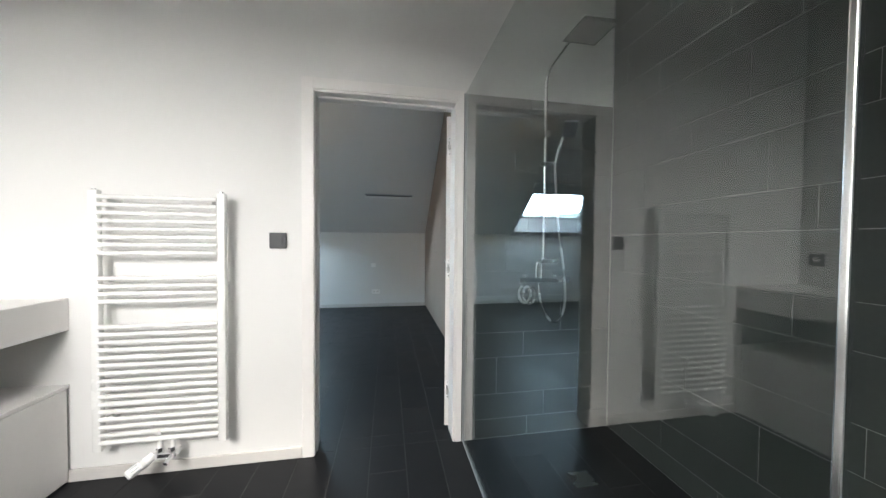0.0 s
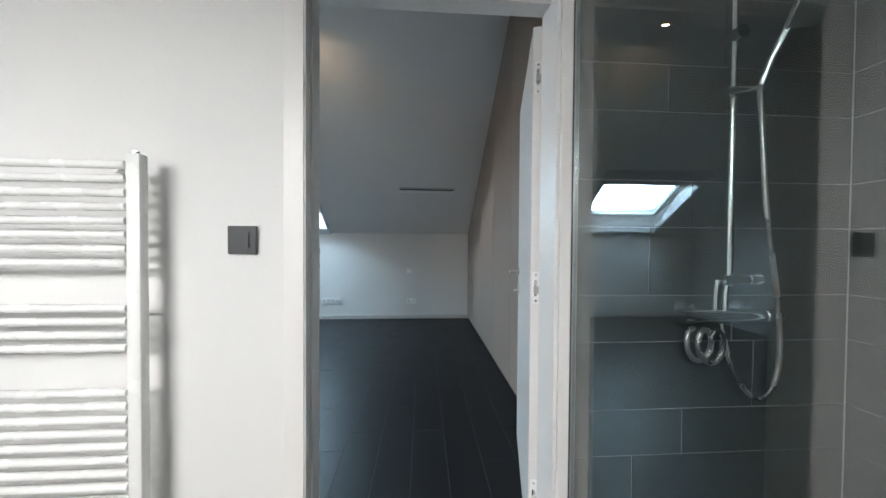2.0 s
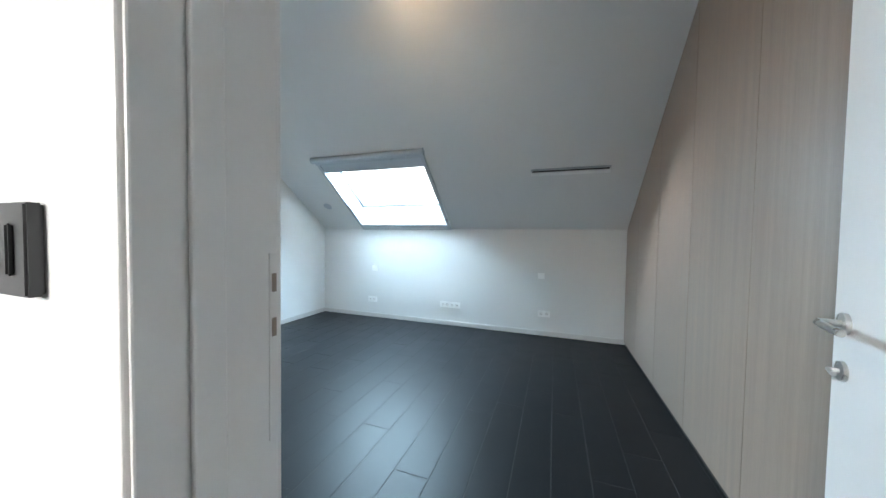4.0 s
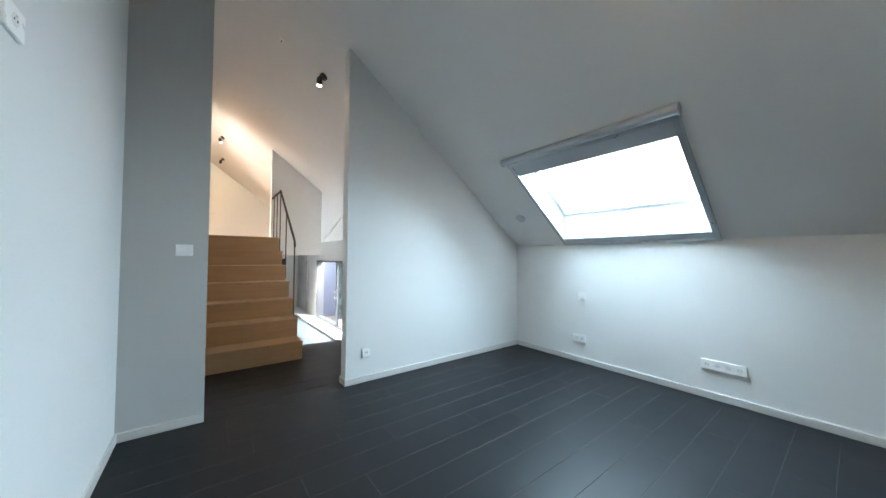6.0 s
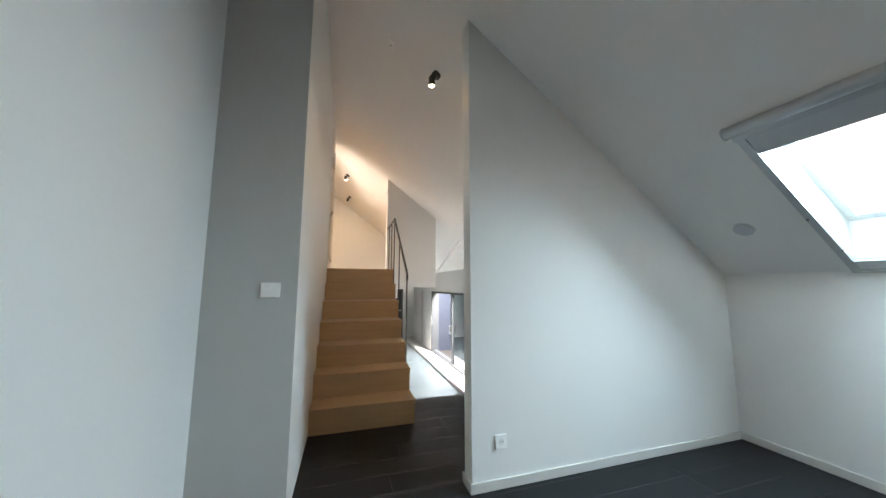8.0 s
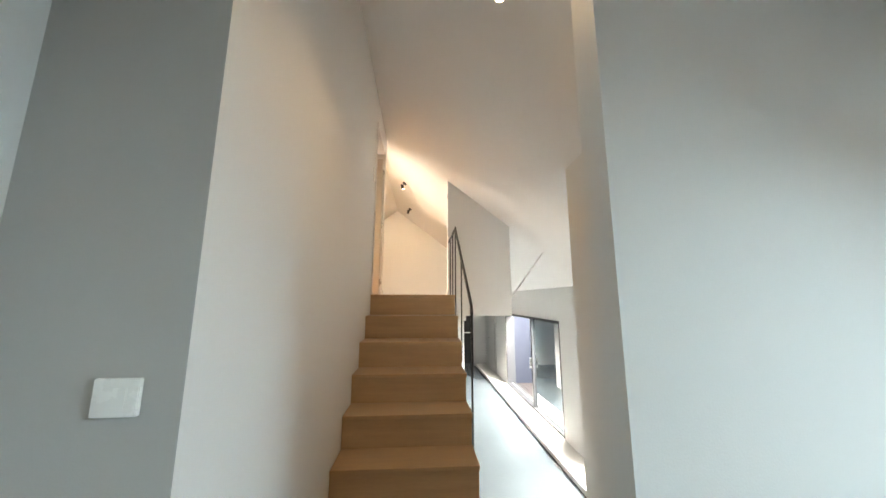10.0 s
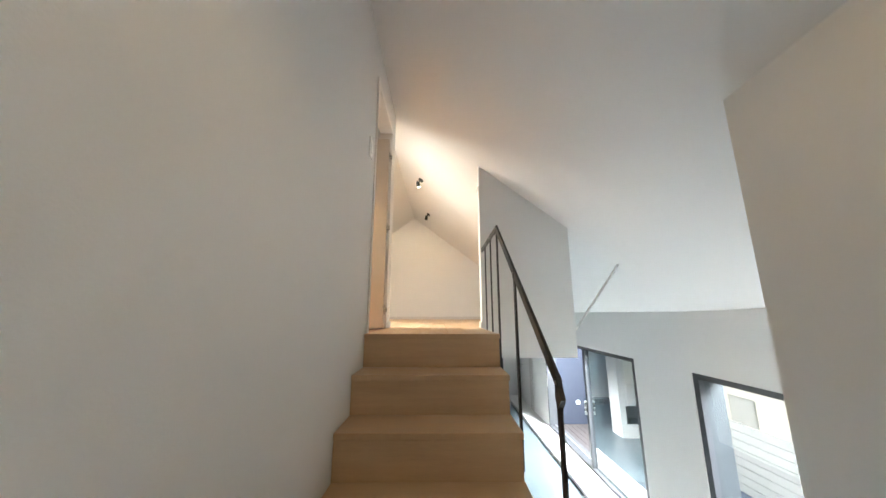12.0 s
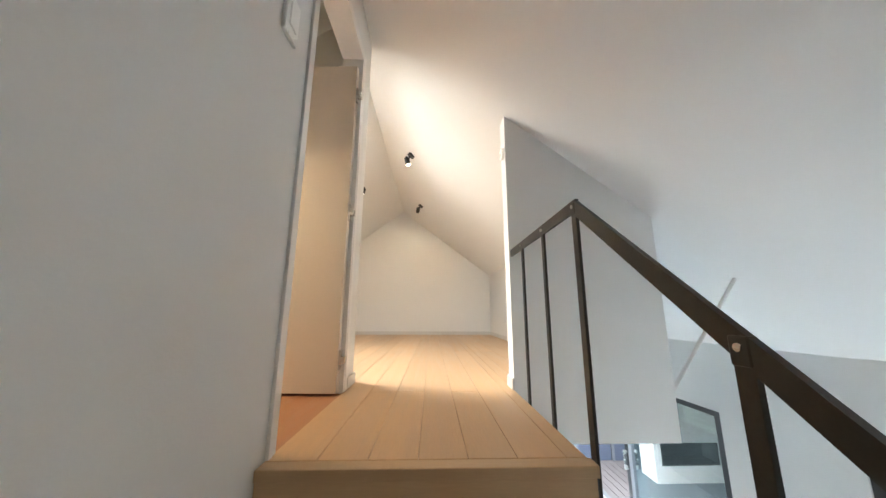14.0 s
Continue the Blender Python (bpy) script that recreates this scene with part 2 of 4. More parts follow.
def slope_wall(bm, x0, x1, y0, y1, zb, lift=0.06):
    """A wall across the roof, from y0 to y1, its top under the slope."""
    ys = [y0] + ([RIDGE_Y] if y0 < RIDGE_Y < y1 else []) + [y1]
    pts = [(x0, y0, zb), (x0, y1, zb)] + [(x0, y, roof(x0, y) + lift) for y in ys[::-1]]
    return prism(bm, pts, (x1 - x0, 0, 0))


bm = B()
slope_wall(bm, WX0, WX1, OPEN1, KNEE_Y + 0.12, 0)
tagged(struct("wall_west", bm, M_WALL, "white painted partition cut to the roof slope"), "", "wall")
bm = B()
slope_wall(bm, WX0, WX1, T, OPEN0, 0)
ret = tagged(struct("wall_west_return", bm, M_WALL, "short wall with a light grey face beside the stair opening"), "", "wall")
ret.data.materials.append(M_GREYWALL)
# only the side towards the bedroom takes the grey, the rest stays white
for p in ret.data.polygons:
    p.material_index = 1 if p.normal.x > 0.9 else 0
bm = B()
box(bm, WX1, KNEE_Y, 0, 1.5, KNEE_Y + 0.12, KNEE_Z + 0.05)
tagged(struct("wall_knee", bm, M_WALL, "low white knee wall under the roof slope"), "", "wall")
bm = B()
slope_wall(bm, PANEL_X + 0.025, PANEL_X + 0.13, T, KNEE_Y, 0)
tagged(struct("wall_east", bm, M_VENEER, "wall behind the veneered cupboard fronts"), "", "wall")

# bathroom shell
bm = B()
box(bm, BATH_W - 0.12, BATH_S, 0, BATH_W, 0, 3.8)
struct("wall_bath_west", bm, M_WALL, "white bathroom wall behind the washstand")
bm = B()
box(bm, BATH_E + 0.0022, BATH_S, 0, BATH_E + 0.13, 0, 3.8)
struct("wall_bath_east", bm, M_WGROUT, "shower wall under dark tiles")
bm = B()
box(bm, BATH_W - 0.12, BATH_S - 0.12, 0, BATH_E + 0.13, BATH_S, 1.4)
struct("wall_bath_south", bm, M_WALL, "low white bathroom wall under the slope")

# stair wall with the landing door
DX0, DX1, DZ1 = -6.90, -6.13, 3.60
bm = B()
box(bm, WX0, 0.46, 0, DX1, STAIR_Y, 4.2)
box(bm, DX0, 0.46, Z_LOW, -7.12, STAIR_Y, 4.1)
box(bm, DX0, 0.46, DZ1, DX1, STAIR_Y, 4.1)
box(bm, DX0, 0.46, Z_LOW, DX1, STAIR_Y, Z_LAND - 0.1)
struct("wall_stair", bm, M_WALL, "tall white wall along the stairs")

# closet wall beside the stairs
CD0, CD1, CDZ = -4.37, -3.53, 2.47
bm = B()
def closet_top(x):
    return roof(x, CLOSET_Y) + 0.05
box(bm, CLOSET_X, CLOSET_Y, Z_LOW, CD0, CLOSET_Y + 0.11, closet_top(-4.7))
box(bm, CD0, CLOSET_Y, CDZ, CD1, CLOSET_Y + 0.11, closet_top(-4.0))
box(bm, CD1, CLOSET_Y, 0, WX0, CLOSET_Y + 0.11, closet_top(-3.5))
struct("wall_closet", bm, M_WALL, "white wall with a closed door beside the stairs")
bm = B()
prism(bm, [(CLOSET_X, CLOSET_Y + 0.11, Z_LOW), (CLOSET_X, WIN_Y + 0.2, Z_LOW), (CLOSET_X, WIN_Y + 0.2, roof(CLOSET_X, WIN_Y + 0.2) + 0.05), (CLOSET_X, CLOSET_Y + 0.11, roof(CLOSET_X, CLOSET_Y + 0.11) + 0.05)], (0.11, 0, 0))
struct("wall_closet_end", bm, M_WALL, "white end wall of the closet towards the lower room")

# window wall of the lower room
W1A, W1B, W2A, W2B, WZ0, WZ1 = -11.46, -7.95, -7.02, -5.25, -0.80, 1.113
bm = B()
wt = 0.24
box(bm, -14.2, WIN_Y, Z_LOW, W1A, WIN_Y + wt, 1.75)
box(bm, W1A, WIN_Y, WZ1, W1B, WIN_Y + wt, 1.75)
box(bm, W1A, WIN_Y, Z_LOW, W1B, WIN_Y + wt, WZ0)
box(bm, W1B, WIN_Y, Z_LOW, W2A, WIN_Y + wt, 1.75)
box(bm, W2A, WIN_Y, WZ1, W2B, WIN_Y + wt, 1.75)
box(bm, W2A, WIN_Y, Z_LOW, W2B, WIN_Y + wt, WZ0)
box(bm, W2B, WIN_Y, Z_LOW, CLOSET_X, WIN_Y + wt, 1.75)
box(bm, -14.2, WIN_Y - 0.012, WZ1 + 0.004, CLOSET_X - 0.001, WIN_Y, 1.7)
struct("wall_windows", bm, M_WALL, "white wall with tall windows in the lower room")
bm = B()
box(bm, -14.2, 3.16, Z_LOW, CLOSET_X, WIN_Y, -0.80, 0.006)
struct("window_ledge", bm, M_TRIM, "broad white ledge along the windows at floor level")
bm = B()
slope_wall(bm, -14.32, -14.2, -1.7, WIN_Y + wt, Z_LOW)
struct("wall_low_west", bm, M_WALL, "white far end wall of the lower room")
bm = B()
box(bm, -14.2, 0.34, Z_LOW, -7.12, 0.46, BOX_Z + 0.05)
box(bm, -14.2, 0.34, BOX_Z + 0.05, -11.53, 0.46, 4.1)
box(bm, -7.12, 0.34, Z_LOW, -4.4, 0.46, -0.003)
struct("wall_low_south", bm, M_WALL, "white side wall under the loft")
bm = B()
box(bm, -5.05, STAIR_R, Z_LOW, -4.95, CLOSET_Y, -0.02)
struct("wall_step", bm, M_WALL, "white edge below the upper floor")

# cross wall under the loft with a low fireplace niche through its front
NX, NY0, NY1, NZ0, NZ1 = -10.95, 1.15, 2.18, -0.61, -0.25
bm = B()
box(bm, NX - 0.4, 0.46, Z_LOW, NX, 2.3, NZ0)
box(bm, NX - 0.4, 0.46, NZ1, NX, 2.3, BOX_Z)
box(bm, NX - 0.4, 0.46, NZ0, NX, NY0, NZ1)
box(bm, NX - 0.4, NY1, NZ0, NX, 2.3, NZ1)
box(bm, NX - 0.4, NY0, NZ0, NX - 0.36, NY1, NZ1)
struct("wall_niche", bm, M_WALL, "white cross wall with a low long niche under the loft")
fire = thing("fireplace_insert", (NX - 0.2, (NY0 + NY1) / 2, NZ0), "dark grey open fireplace box in the white wall", "fireplace")
for b in ((NX - 0.358, NY0 + 0.002, NZ0 + 0.002, NX - 0.002, NY1 - 0.002, NZ0 + 0.02), (NX - 0.358, NY0 + 0.002, NZ1 - 0.02, NX - 0.002, NY1 - 0.002, NZ1 - 0.002), (NX - 0.358, NY0 + 0.002, NZ0 + 0.02, NX - 0.34, NY1 - 0.002, NZ1 - 0.02),
          (NX - 0.34, NY0 + 0.002, NZ0 + 0.02, NX - 0.002, NY0 + 0.02, NZ1 - 0.02), (NX - 0.34, NY1 - 0.02, NZ0 + 0.02, NX - 0.002, NY1 - 0.002, NZ1 - 0.02)):
    part("lining", box(B(), *b), M_ANTH, fire)
at_home(fire)

# loft volume that hangs over the lower room
LOFT_W = -11.4
bm = B()
slope_wall(bm, BOX_X - 0.11, BOX_X, 1.513, BOX_Y, BOX_Z)
struct("wall_loft_east", bm, M_WALL, "white loft wall hanging beside the stairs")
bm = B()
box(bm, LOFT_W, BOX_Y - 0.2, BOX_Z, BOX_X - 0.11, BOX_Y, 2.75)
struct("wall_loft_side", bm, M_WALL, "low white side wall of the loft")
bm = B()
slope_wall(bm, LOFT_W - 0.12, LOFT_W, -1.6, BOX_Y, 0.9, 0.05)
struct("wall_loft_gable", bm, M_WALL, "white gable wall at the end of the loft")
bm = B()
box(bm, LOFT_W, -1.6, BOX_Z, -7.12, -1.48, 2.9)
struct("wall_loft_north", bm, M_WALL, "low white wall under the far slope of the loft")
bm = B()
box(bm, -7.12, -1.6, 0.0, -7.0, 0.46, 4.1)
box(bm, -6.0, -1.6, 0.0, -5.88, 0.46, 4.1)
box(bm, -7.0, -1.6, 0.0, -6.0, -1.5, 4.1)
struct("wall_side_room", bm, M_WALL, "white walls of the small room behind the landing door")
bm = B()
box(bm, -7.0, -1.5, Z_LAND - 0.08, -5.9, 0.46, Z_LAND - 0.008)
box(bm, DX0 + 0.001, 0.4601, Z_LAND - 0.08, DX1 - 0.001, 0.577, Z_LAND - 0.0085)
struct("floor_side_room", bm, M_RED, "reddish wooden floor behind the landing door")

# ---- ceilings ----
def ceil_sheet(bm, x0, x1, ya, yb, thick=0.34):
    pts = [(x0, ya, roof(x0, ya)), (x0, yb, roof(x0, yb)), (x1, yb, roof(x1, yb)), (x1, ya, roof(x1, ya))]
    prism(bm, pts, (0, 0, thick))


bm = B()
E0, E1 = -3.4, 2.2
ceil_sheet(bm, E0, SKY_X0, RIDGE_Y, 4.5)
ceil_sheet(bm, SKY_X1, E1, RIDGE_Y, 4.5)
ceil_sheet(bm, SKY_X0, SKY_X1, RIDGE_Y, SKY_Y0)
ceil_sheet(bm, SKY_X0, SKY_X1, SKY_Y1, 4.5)
ceil_sheet(bm, -7.0, E0, RIDGE_Y, 3.8)
ceil_sheet(bm, -14.4, -7.0, RIDGE_Y, 3.8)
struct("ceiling_south", bm, M_CEIL, "white sloping attic ceiling with a roof window")
BWX0, BWX1, BWY0, BWY1 = -1.40, -0.20, -3.05, -2.2
bm = B()
ceil_sheet(bm, BATH_W - 0.2, BWX0, BATH_S - 0.2, RIDGE_Y)
ceil_sheet(bm, BWX1, E1, BATH_S - 0.2, RIDGE_Y)
ceil_sheet(bm, BWX0, BWX1, BATH_S - 0.2, BWY0)
ceil_sheet(bm, BWX0, BWX1, BWY1, RIDGE_Y)
ceil_sheet(bm, -3.4, BATH_W - 0.2, BATH_S - 0.2, RIDGE_Y)
ceil_sheet(bm, -7.0, -3.4, -1.7, RIDGE_Y)
ceil_sheet(bm, -11.6, LOFT_WX0, -1.7, RIDGE_Y)
ceil_sheet(bm, LOFT_WX1, -7.0, -1.7, RIDGE_Y)
ceil_sheet(bm, LOFT_WX0, LOFT_WX1, -1.7, -1.05)
ceil_sheet(bm, LOFT_WX0, LOFT_WX1, -0.05, RIDGE_Y)
struct("ceiling_north", bm, M_CEIL, "white sloping ceiling on the far side of the ridge")

# ---- floors under the tiles ----
bm = B()
box(bm, -5.05, 0.125, -0.25, 1.5, 4.3, -0.0014)
struct("floor_bedroom", bm, M_GROUT, "dark plank tiled floor of bedroom and passage")
bm = B()
box(bm, BATH_W - 0.1, BATH_S - 0.1, -0.25, 2.1, 0.125, -0.0014)
struct("floor_bathroom", bm, M_GROUT, "dark plank tiled bathroom floor")
bm = B()
box(bm, -14.3, 0.3, Z_LOW - 0.2, -4.95, 3.8, Z_LOW)
struct("floor_lower", bm, M_RESIN, "smooth blue grey floor of the lower room")
bm = B()
box(bm, LOFT_W, 0.58, BOX_Z, BOX_X - 0.11, BOX_Y - 0.2, Z_LAND - 0.025)
box(bm, LOFT_W, -1.48, BOX_Z, -7.12, 0.58, Z_LAND - 0.025)
box(bm, BOX_X - 0.11, STAIR_Y, BOX_Z, TOP_X - 0.05, STAIR_R - 0.004, Z_LAND - 0.025)
struct("floor_loft", bm, M_OAK, "structure of the loft floor")

# ---- stairs ----
stairs = thing("stairs", (TOP_X + GOING * 3, (STAIR_Y + STAIR_R) / 2, 0), "oak stairs with closed risers along a white wall", "stairs")
for i in range(STEP_N):
    x = TOP_X + GOING * (STEP_N - 1 - i)
    z = RISE * (i + 1)
    bm = B()
    box(bm, x - 0.02, STAIR_Y + 0.002, z - RISE + 0.002, x, STAIR_R, z - 0.032)
    part("riser", bm, M_OAKX, stairs)
    bm = B()
    box(bm, x - (GOING + 0.018 if i < STEP_N - 1 else 0.045), STAIR_Y + 0.002, z - 0.032, x + 0.009, STAIR_R + 0.006, z, 0.003)
    part("tread", bm, M_OAKX, stairs)
bm = B()
pts = [(TOP_X + GOING * (STEP_N - 1) - 0.02, STAIR_R - 0.03, 0)]
for i in range(STEP_N):
    x = TOP_X + GOING * (STEP_N - 1 - i) - 0.021
    pts += [(x, STAIR_R - 0.03, RISE * (i + 1) - 0.033)]
    if i < STEP_N - 1:
        pts += [(x - GOING, STAIR_R - 0.03, RISE * (i + 1) - 0.033)]
pts += [(TOP_X - 0.1, STAIR_R - 0.03, Z_LAND - 0.033), (TOP_X - 0.1, STAIR_R - 0.03, Z_LOW + 0.002), (-5.06, STAIR_R - 0.03, Z_LOW + 0.002), (-5.06, STAIR_R - 0.03, 0)]
prism(bm, pts, (0, 0.028, 0))
part("side_panel", bm, M_WALL, stairs, "white closed side under the steps")
at_home(stairs)

# ---- railing ----
RAIL_Y = STAIR_R + 0.012


def flat_bar(bm, p, q, w, d):
    """A flat steel bar from p to q, w wide in the plane of the railing and d thick across it."""
    p, q = Vector(p), Vector(q)
    u = (q - p).normalized()
    s = u.cross(Vector((0, 1, 0))).normalized() * (w / 2)
    t = Vector((0, d / 2, 0))
    prism(bm, [p - s - t, p + s - t, q + s - t, q - s - t], t * 2)
    return bm


railing = thing("stair_railing", (-5.5, RAIL_Y, Z_LAND), "black flat steel railing along oak stairs and landing", "railing")
RT, RB = Vector((-6.085, RAIL_Y, 2.302)), Vector((-4.995, RAIL_Y, 1.437))
part("handrail", flat_bar(B(), (-7.0, RAIL_Y, 2.302), RT + Vector((0.02, 0, 0)), 0.04, 0.012), M_BLACK, railing)
part("handrail", flat_bar(B(), RT, RB, 0.042, 0.014), M_BLACK, railing)
slope = (RB.z - RT.z) / (RB.x - RT.x)
for x, zb in ((-6.98, BOX_Z + 0.05), (-6.70, BOX_Z + 0.05), (-6.39, BOX_Z + 0.05), (-6.085, BOX_Z - 0.02), (-5.58, 0.90), (-4.995, 0.30)):
    zt = RT.z if x <= -6.08 else RT.z + slope * (x - RT.x)
    post = part("post", flat_bar(B(), (x, RAIL_Y, zb), (x, RAIL_Y, zt + 0.012), 0.024 if x < -6.1 else 0.032, 0.010), M_BLACK, railing)
    bm = rod(B(), (x, RAIL_Y - 0.012, zt - 0.002), (x, RAIL_Y + 0.012, zt - 0.002), 0.0065, 12)
    part("bolt", bm, M_STEEL, railing, "steel bolt", True)
    if x > -6.1:
        bm = box(B(), x - 0.017, RAIL_Y - 0.009, zt - 0.03, x + 0.017, RAIL_Y + 0.009, zt + 0.016, 0.003)
        part("bracket", bm, M_BLACK, railing)
bm = B()
prism(bm, [(-4.995, RAIL_Y - 0.009, 1.455), (-4.955, RAIL_Y - 0.009, 1.385), (-4.99, RAIL_Y - 0.009, 1.345), (-5.015, RAIL_Y - 0.009, 1.385)], (0, 0.018, 0))
part("end_plate", bm, M_BLACK, railing)
at_home(railing)

# ---- doors ----
def lever(parent, at, along, out, z_lock=-0.115):
    """Steel lever handle on a rose, with a key rose below. along: where the lever points; out: away from the leaf."""
    a, o, p = Vector(along), Vector(out), Vector(at)
    h = part("handle", rod(B(), p, p + o * 0.009, 0.026, 24), M_STEEL, parent, "brushed steel lever handle", True)
    bm = B()
    tube(bm, [p, p + o * 0.035, p + o * 0.048 + a * 0.006, p + o * 0.052 + a * 0.02, p + o * 0.052 + a * 0.13], 0.0085, 12)
    part("lever", bm, M_STEEL, h, "", True)
    q = p + Vector((0, 0, z_lock))
    k = part("key_rose", rod(B(), q, q + o * 0.008, 0.024, 24), M_STEEL, parent, "steel key rose", True)
    bm = B()
    tube(bm, [q + o * 0.008, q + o * 0.024, q + o * 0.028 + a * 0.035], 0.006, 8)
    part("thumb_turn", bm, M_STEEL, k, "", True)
    return h


# bathroom doorway: casing, lining and the open leaf
frame_1 = thing("door_frame", (0.41, 0.06, 0), "white lacquered door frame round the bathroom doorway", "door frame")
for nm, b in (("casing", (-0.062, -0.014, 0, 0, -0.0005, 2.152)), ("casing", (0.827, -0.014, 0, 0.866, -0.0005, 2.152)), ("casing", (0.0, -0.014, 2.09, 0.827, -0.0005, 2.152)),
              ("lining", (0.0005, -0.010, 0, 0.005, T + 0.002, 2.076)), ("lining", (0.813, -0.010, 0, 0.8265, T + 0.008, 2.076)), ("lining", (0.0005, -0.010, 2.076, 0.8265, T + 0.008, 2.0895)),
              ("door_stop", (0.005, 0.030, 0, 0.012, 0.06, 2.064)), ("door_stop", (0.014, 0.045, 2.064, 0.813, 0.075, 2.076)),
              ("casing", (-0.062, T + 0.0005, 0, 0, T + 0.012, 2.152)), ("casing", (0.827, T + 0.0005, 0, 0.889, T + 0.012, 2.152)), ("casing", (0.0, T + 0.0005, 2.09, 0.827, T + 0.012, 2.152))):
    part(nm, box(B(), *b, 0.002), M_TRIM, frame_1)
for z0, z1 in ((1.02, 1.235),):
    part("strike_plate", box(B(), 0.0045, 0.112, z0, 0.0060, 0.1233, z1, 0.0004), M_TRIM, frame_1)
    for za in (1.140, 1.191):
        part("latch_slot", box(B(), 0.0055, 0.1152, za, 0.0066, 0.1210, za + 0.021), M_VENEER, frame_1)
at_home(frame_1)


def leaf(name, label, w, h, thick, material):
    """A flush door leaf that stands on its hinge edge at the origin and runs along +y; its face looks to -x."""
    root = thing(name, (0, 0, 0), label, "door")
    part("panel", box(B(), 0, 0, 0.006, thick, w, h, 0.002), material, root)
    return root


door_1 = leaf("open_door", "white flush door standing open into the bedroom", 0.80, 2.055, 0.04, M_TRIM)
lever(door_1, (0.0, 0.74, 1.06), (0, -1, 0), (-1, 0, 0))
for z in (0.25, 1.06, 1.86):
    hp = part("hinge", box(B(), 0.006, -0.0015, z - 0.062, 0.034, 0.001, z + 0.062, 0.001), M_WHITEPL, door_1, "white lacquered hinge plate")
    part("hinge_arm", box(B(), 0.010, -0.020, z - 0.020, 0.040, -0.0015, z + 0.006, 0.003), M_STEEL, hp, "steel hinge arm")
    part("hinge_pin", rod(B(), (0.018, -0.006, z - 0.030), (0.018, -0.006, z + 0.030), 0.0055, 12), M_CHROME, hp, "chrome hinge pin", True)
    for dz in (-0.05, 0.05):
        part("screw", rod(B(), (0.020, -0.0028, z + dz), (0.020, -0.0012, z + dz), 0.0045, 10), M_STEEL, hp)
door_1.matrix_world = pose(0.790, 0.155, 0.004, 0, 0, -14)

# closet door
closet_door = thing("closet_door", ((CD0 + CD1) / 2, CLOSET_Y, 0), "cream closed door with a steel lever handle", "door")
for b in ((CD0 - 0.045, CLOSET_Y - 0.012, 0, CD0 + 0.01, CLOSET_Y + 0.05, CDZ + 0.045), (CD1 - 0.01, CLOSET_Y - 0.012, 0, CD1 + 0.04, CLOSET_Y + 0.05, CDZ + 0.045), (CD0 + 0.01, CLOSET_Y - 0.012, CDZ - 0.01, CD1 - 0.01, CLOSET_Y + 0.05, CDZ + 0.045)):
    part("frame", box(B(), *b, 0.003), M_TRIM, closet_door, "white lacquered frame")
part("panel", box(B(), CD0 + 0.0125, CLOSET_Y - 0.009, 0.006, CD1 - 0.0125, CLOSET_Y + 0.031, CDZ - 0.0125, 0.0015), M_DOOR, closet_door)
lever(closet_door, (CD0 + 0.065, CLOSET_Y - 0.009, 1.125), (1, 0, 0), (0, -1, 0), -0.125)
at_home(closet_door)

# landing door, open into the side room
frame_2 = thing("door_frame", ((DX0 + DX1) / 2, STAIR_Y, Z_LAND), "white painted frame round the landing doorway", "door frame")
for b in ((DX1 - 0.001, 0.455, Z_LAND, DX1 - 0.024, STAIR_Y + 0.010, DZ1), (DX0 + 0.001, 0.455, Z_LAND, DX0 + 0.024, STAIR_Y + 0.010, DZ1), (DX0 + 0.024, 0.455, DZ1 - 0.024, DX1 - 0.024, STAIR_Y + 0.010, DZ1 - 0.001),
          (DX1, STAIR_Y + 0.0005, Z_LAND - 0.2, DX1 + 0.022, STAIR_Y + 0.012, DZ1 + 0.03), (DX0 - 0.045, STAIR_Y + 0.0005, Z_LAND, DX0, STAIR_Y + 0.012, DZ1 + 0.03), (DX0, STAIR_Y + 0.0005, DZ1, DX1, STAIR_Y + 0.012, DZ1 + 0.03)):
    part("casing", box(B(), *b, 0.002), M_TRIM, frame_2)
at_home(frame_2)
door_2 = leaf("open_door", "cream flush door standing open behind the landing", 0.72, 1.95, 0.04, M_DOOR)
for z in (0.17, 0.98, 1.75):
    hp = part("hinge", box(B(), 0.006, -0.012, z - 0.05, 0.03, 0.0, z + 0.05, 0.001), M_STEEL, door_2, "steel concealed hinge")
    part("hinge_arm", box(B(), 0.0, -0.03, z - 0.018, 0.035, -0.012, z + 0.018, 0.002), M_STEEL, hp)
door_2.matrix_world = pose(DX0 + 0.068, 0.565, Z_LAND, 0, 0, 177)

# ---- bedroom: skirting, cupboard fronts ----
def skirting(x0, y0, x1, y1, label="pale lacquered skirting board", z=0.0, h=0.062):
    bm = box(B(), x0, y0, z + 0.001, x1, y1, z + h, 0.003)
    return struct("baseboard", bm, M_SKIRT, label)


skirting(WX1, OPEN1 + 0.0, WX1 + 0.014, KNEE_Y)
skirting(WX1 + 0.014, KNEE_Y - 0.014, PANEL_X, KNEE_Y)
skirting(WX0 - 0.012, OPEN1 - 0.014, WX1 + 0.014, OPEN1)
skirting(WX1, T + 0.014, WX1 + 0.014, OPEN0)
skirting(WX1, T, -0.063, T + 0.014)
skirting(BATH_W, -0.014, -0.064, 0)
skirting(LOFT_W, 0.6, LOFT_W + 0.014, BOX_Y - 0.215, z=Z_LAND)
skirting(LOFT_W, -1.466, LOFT_W + 0.014, 0.6, z=Z_LAND)
skirting(LOFT_W + 0.014, BOX_Y - 0.214, BOX_X - 0.11, BOX_Y - 0.2, z=Z_LAND)
skirting(BOX_X - 0.11, 1.499, BOX_X + 0.012, 1.513, z=Z_LAND)
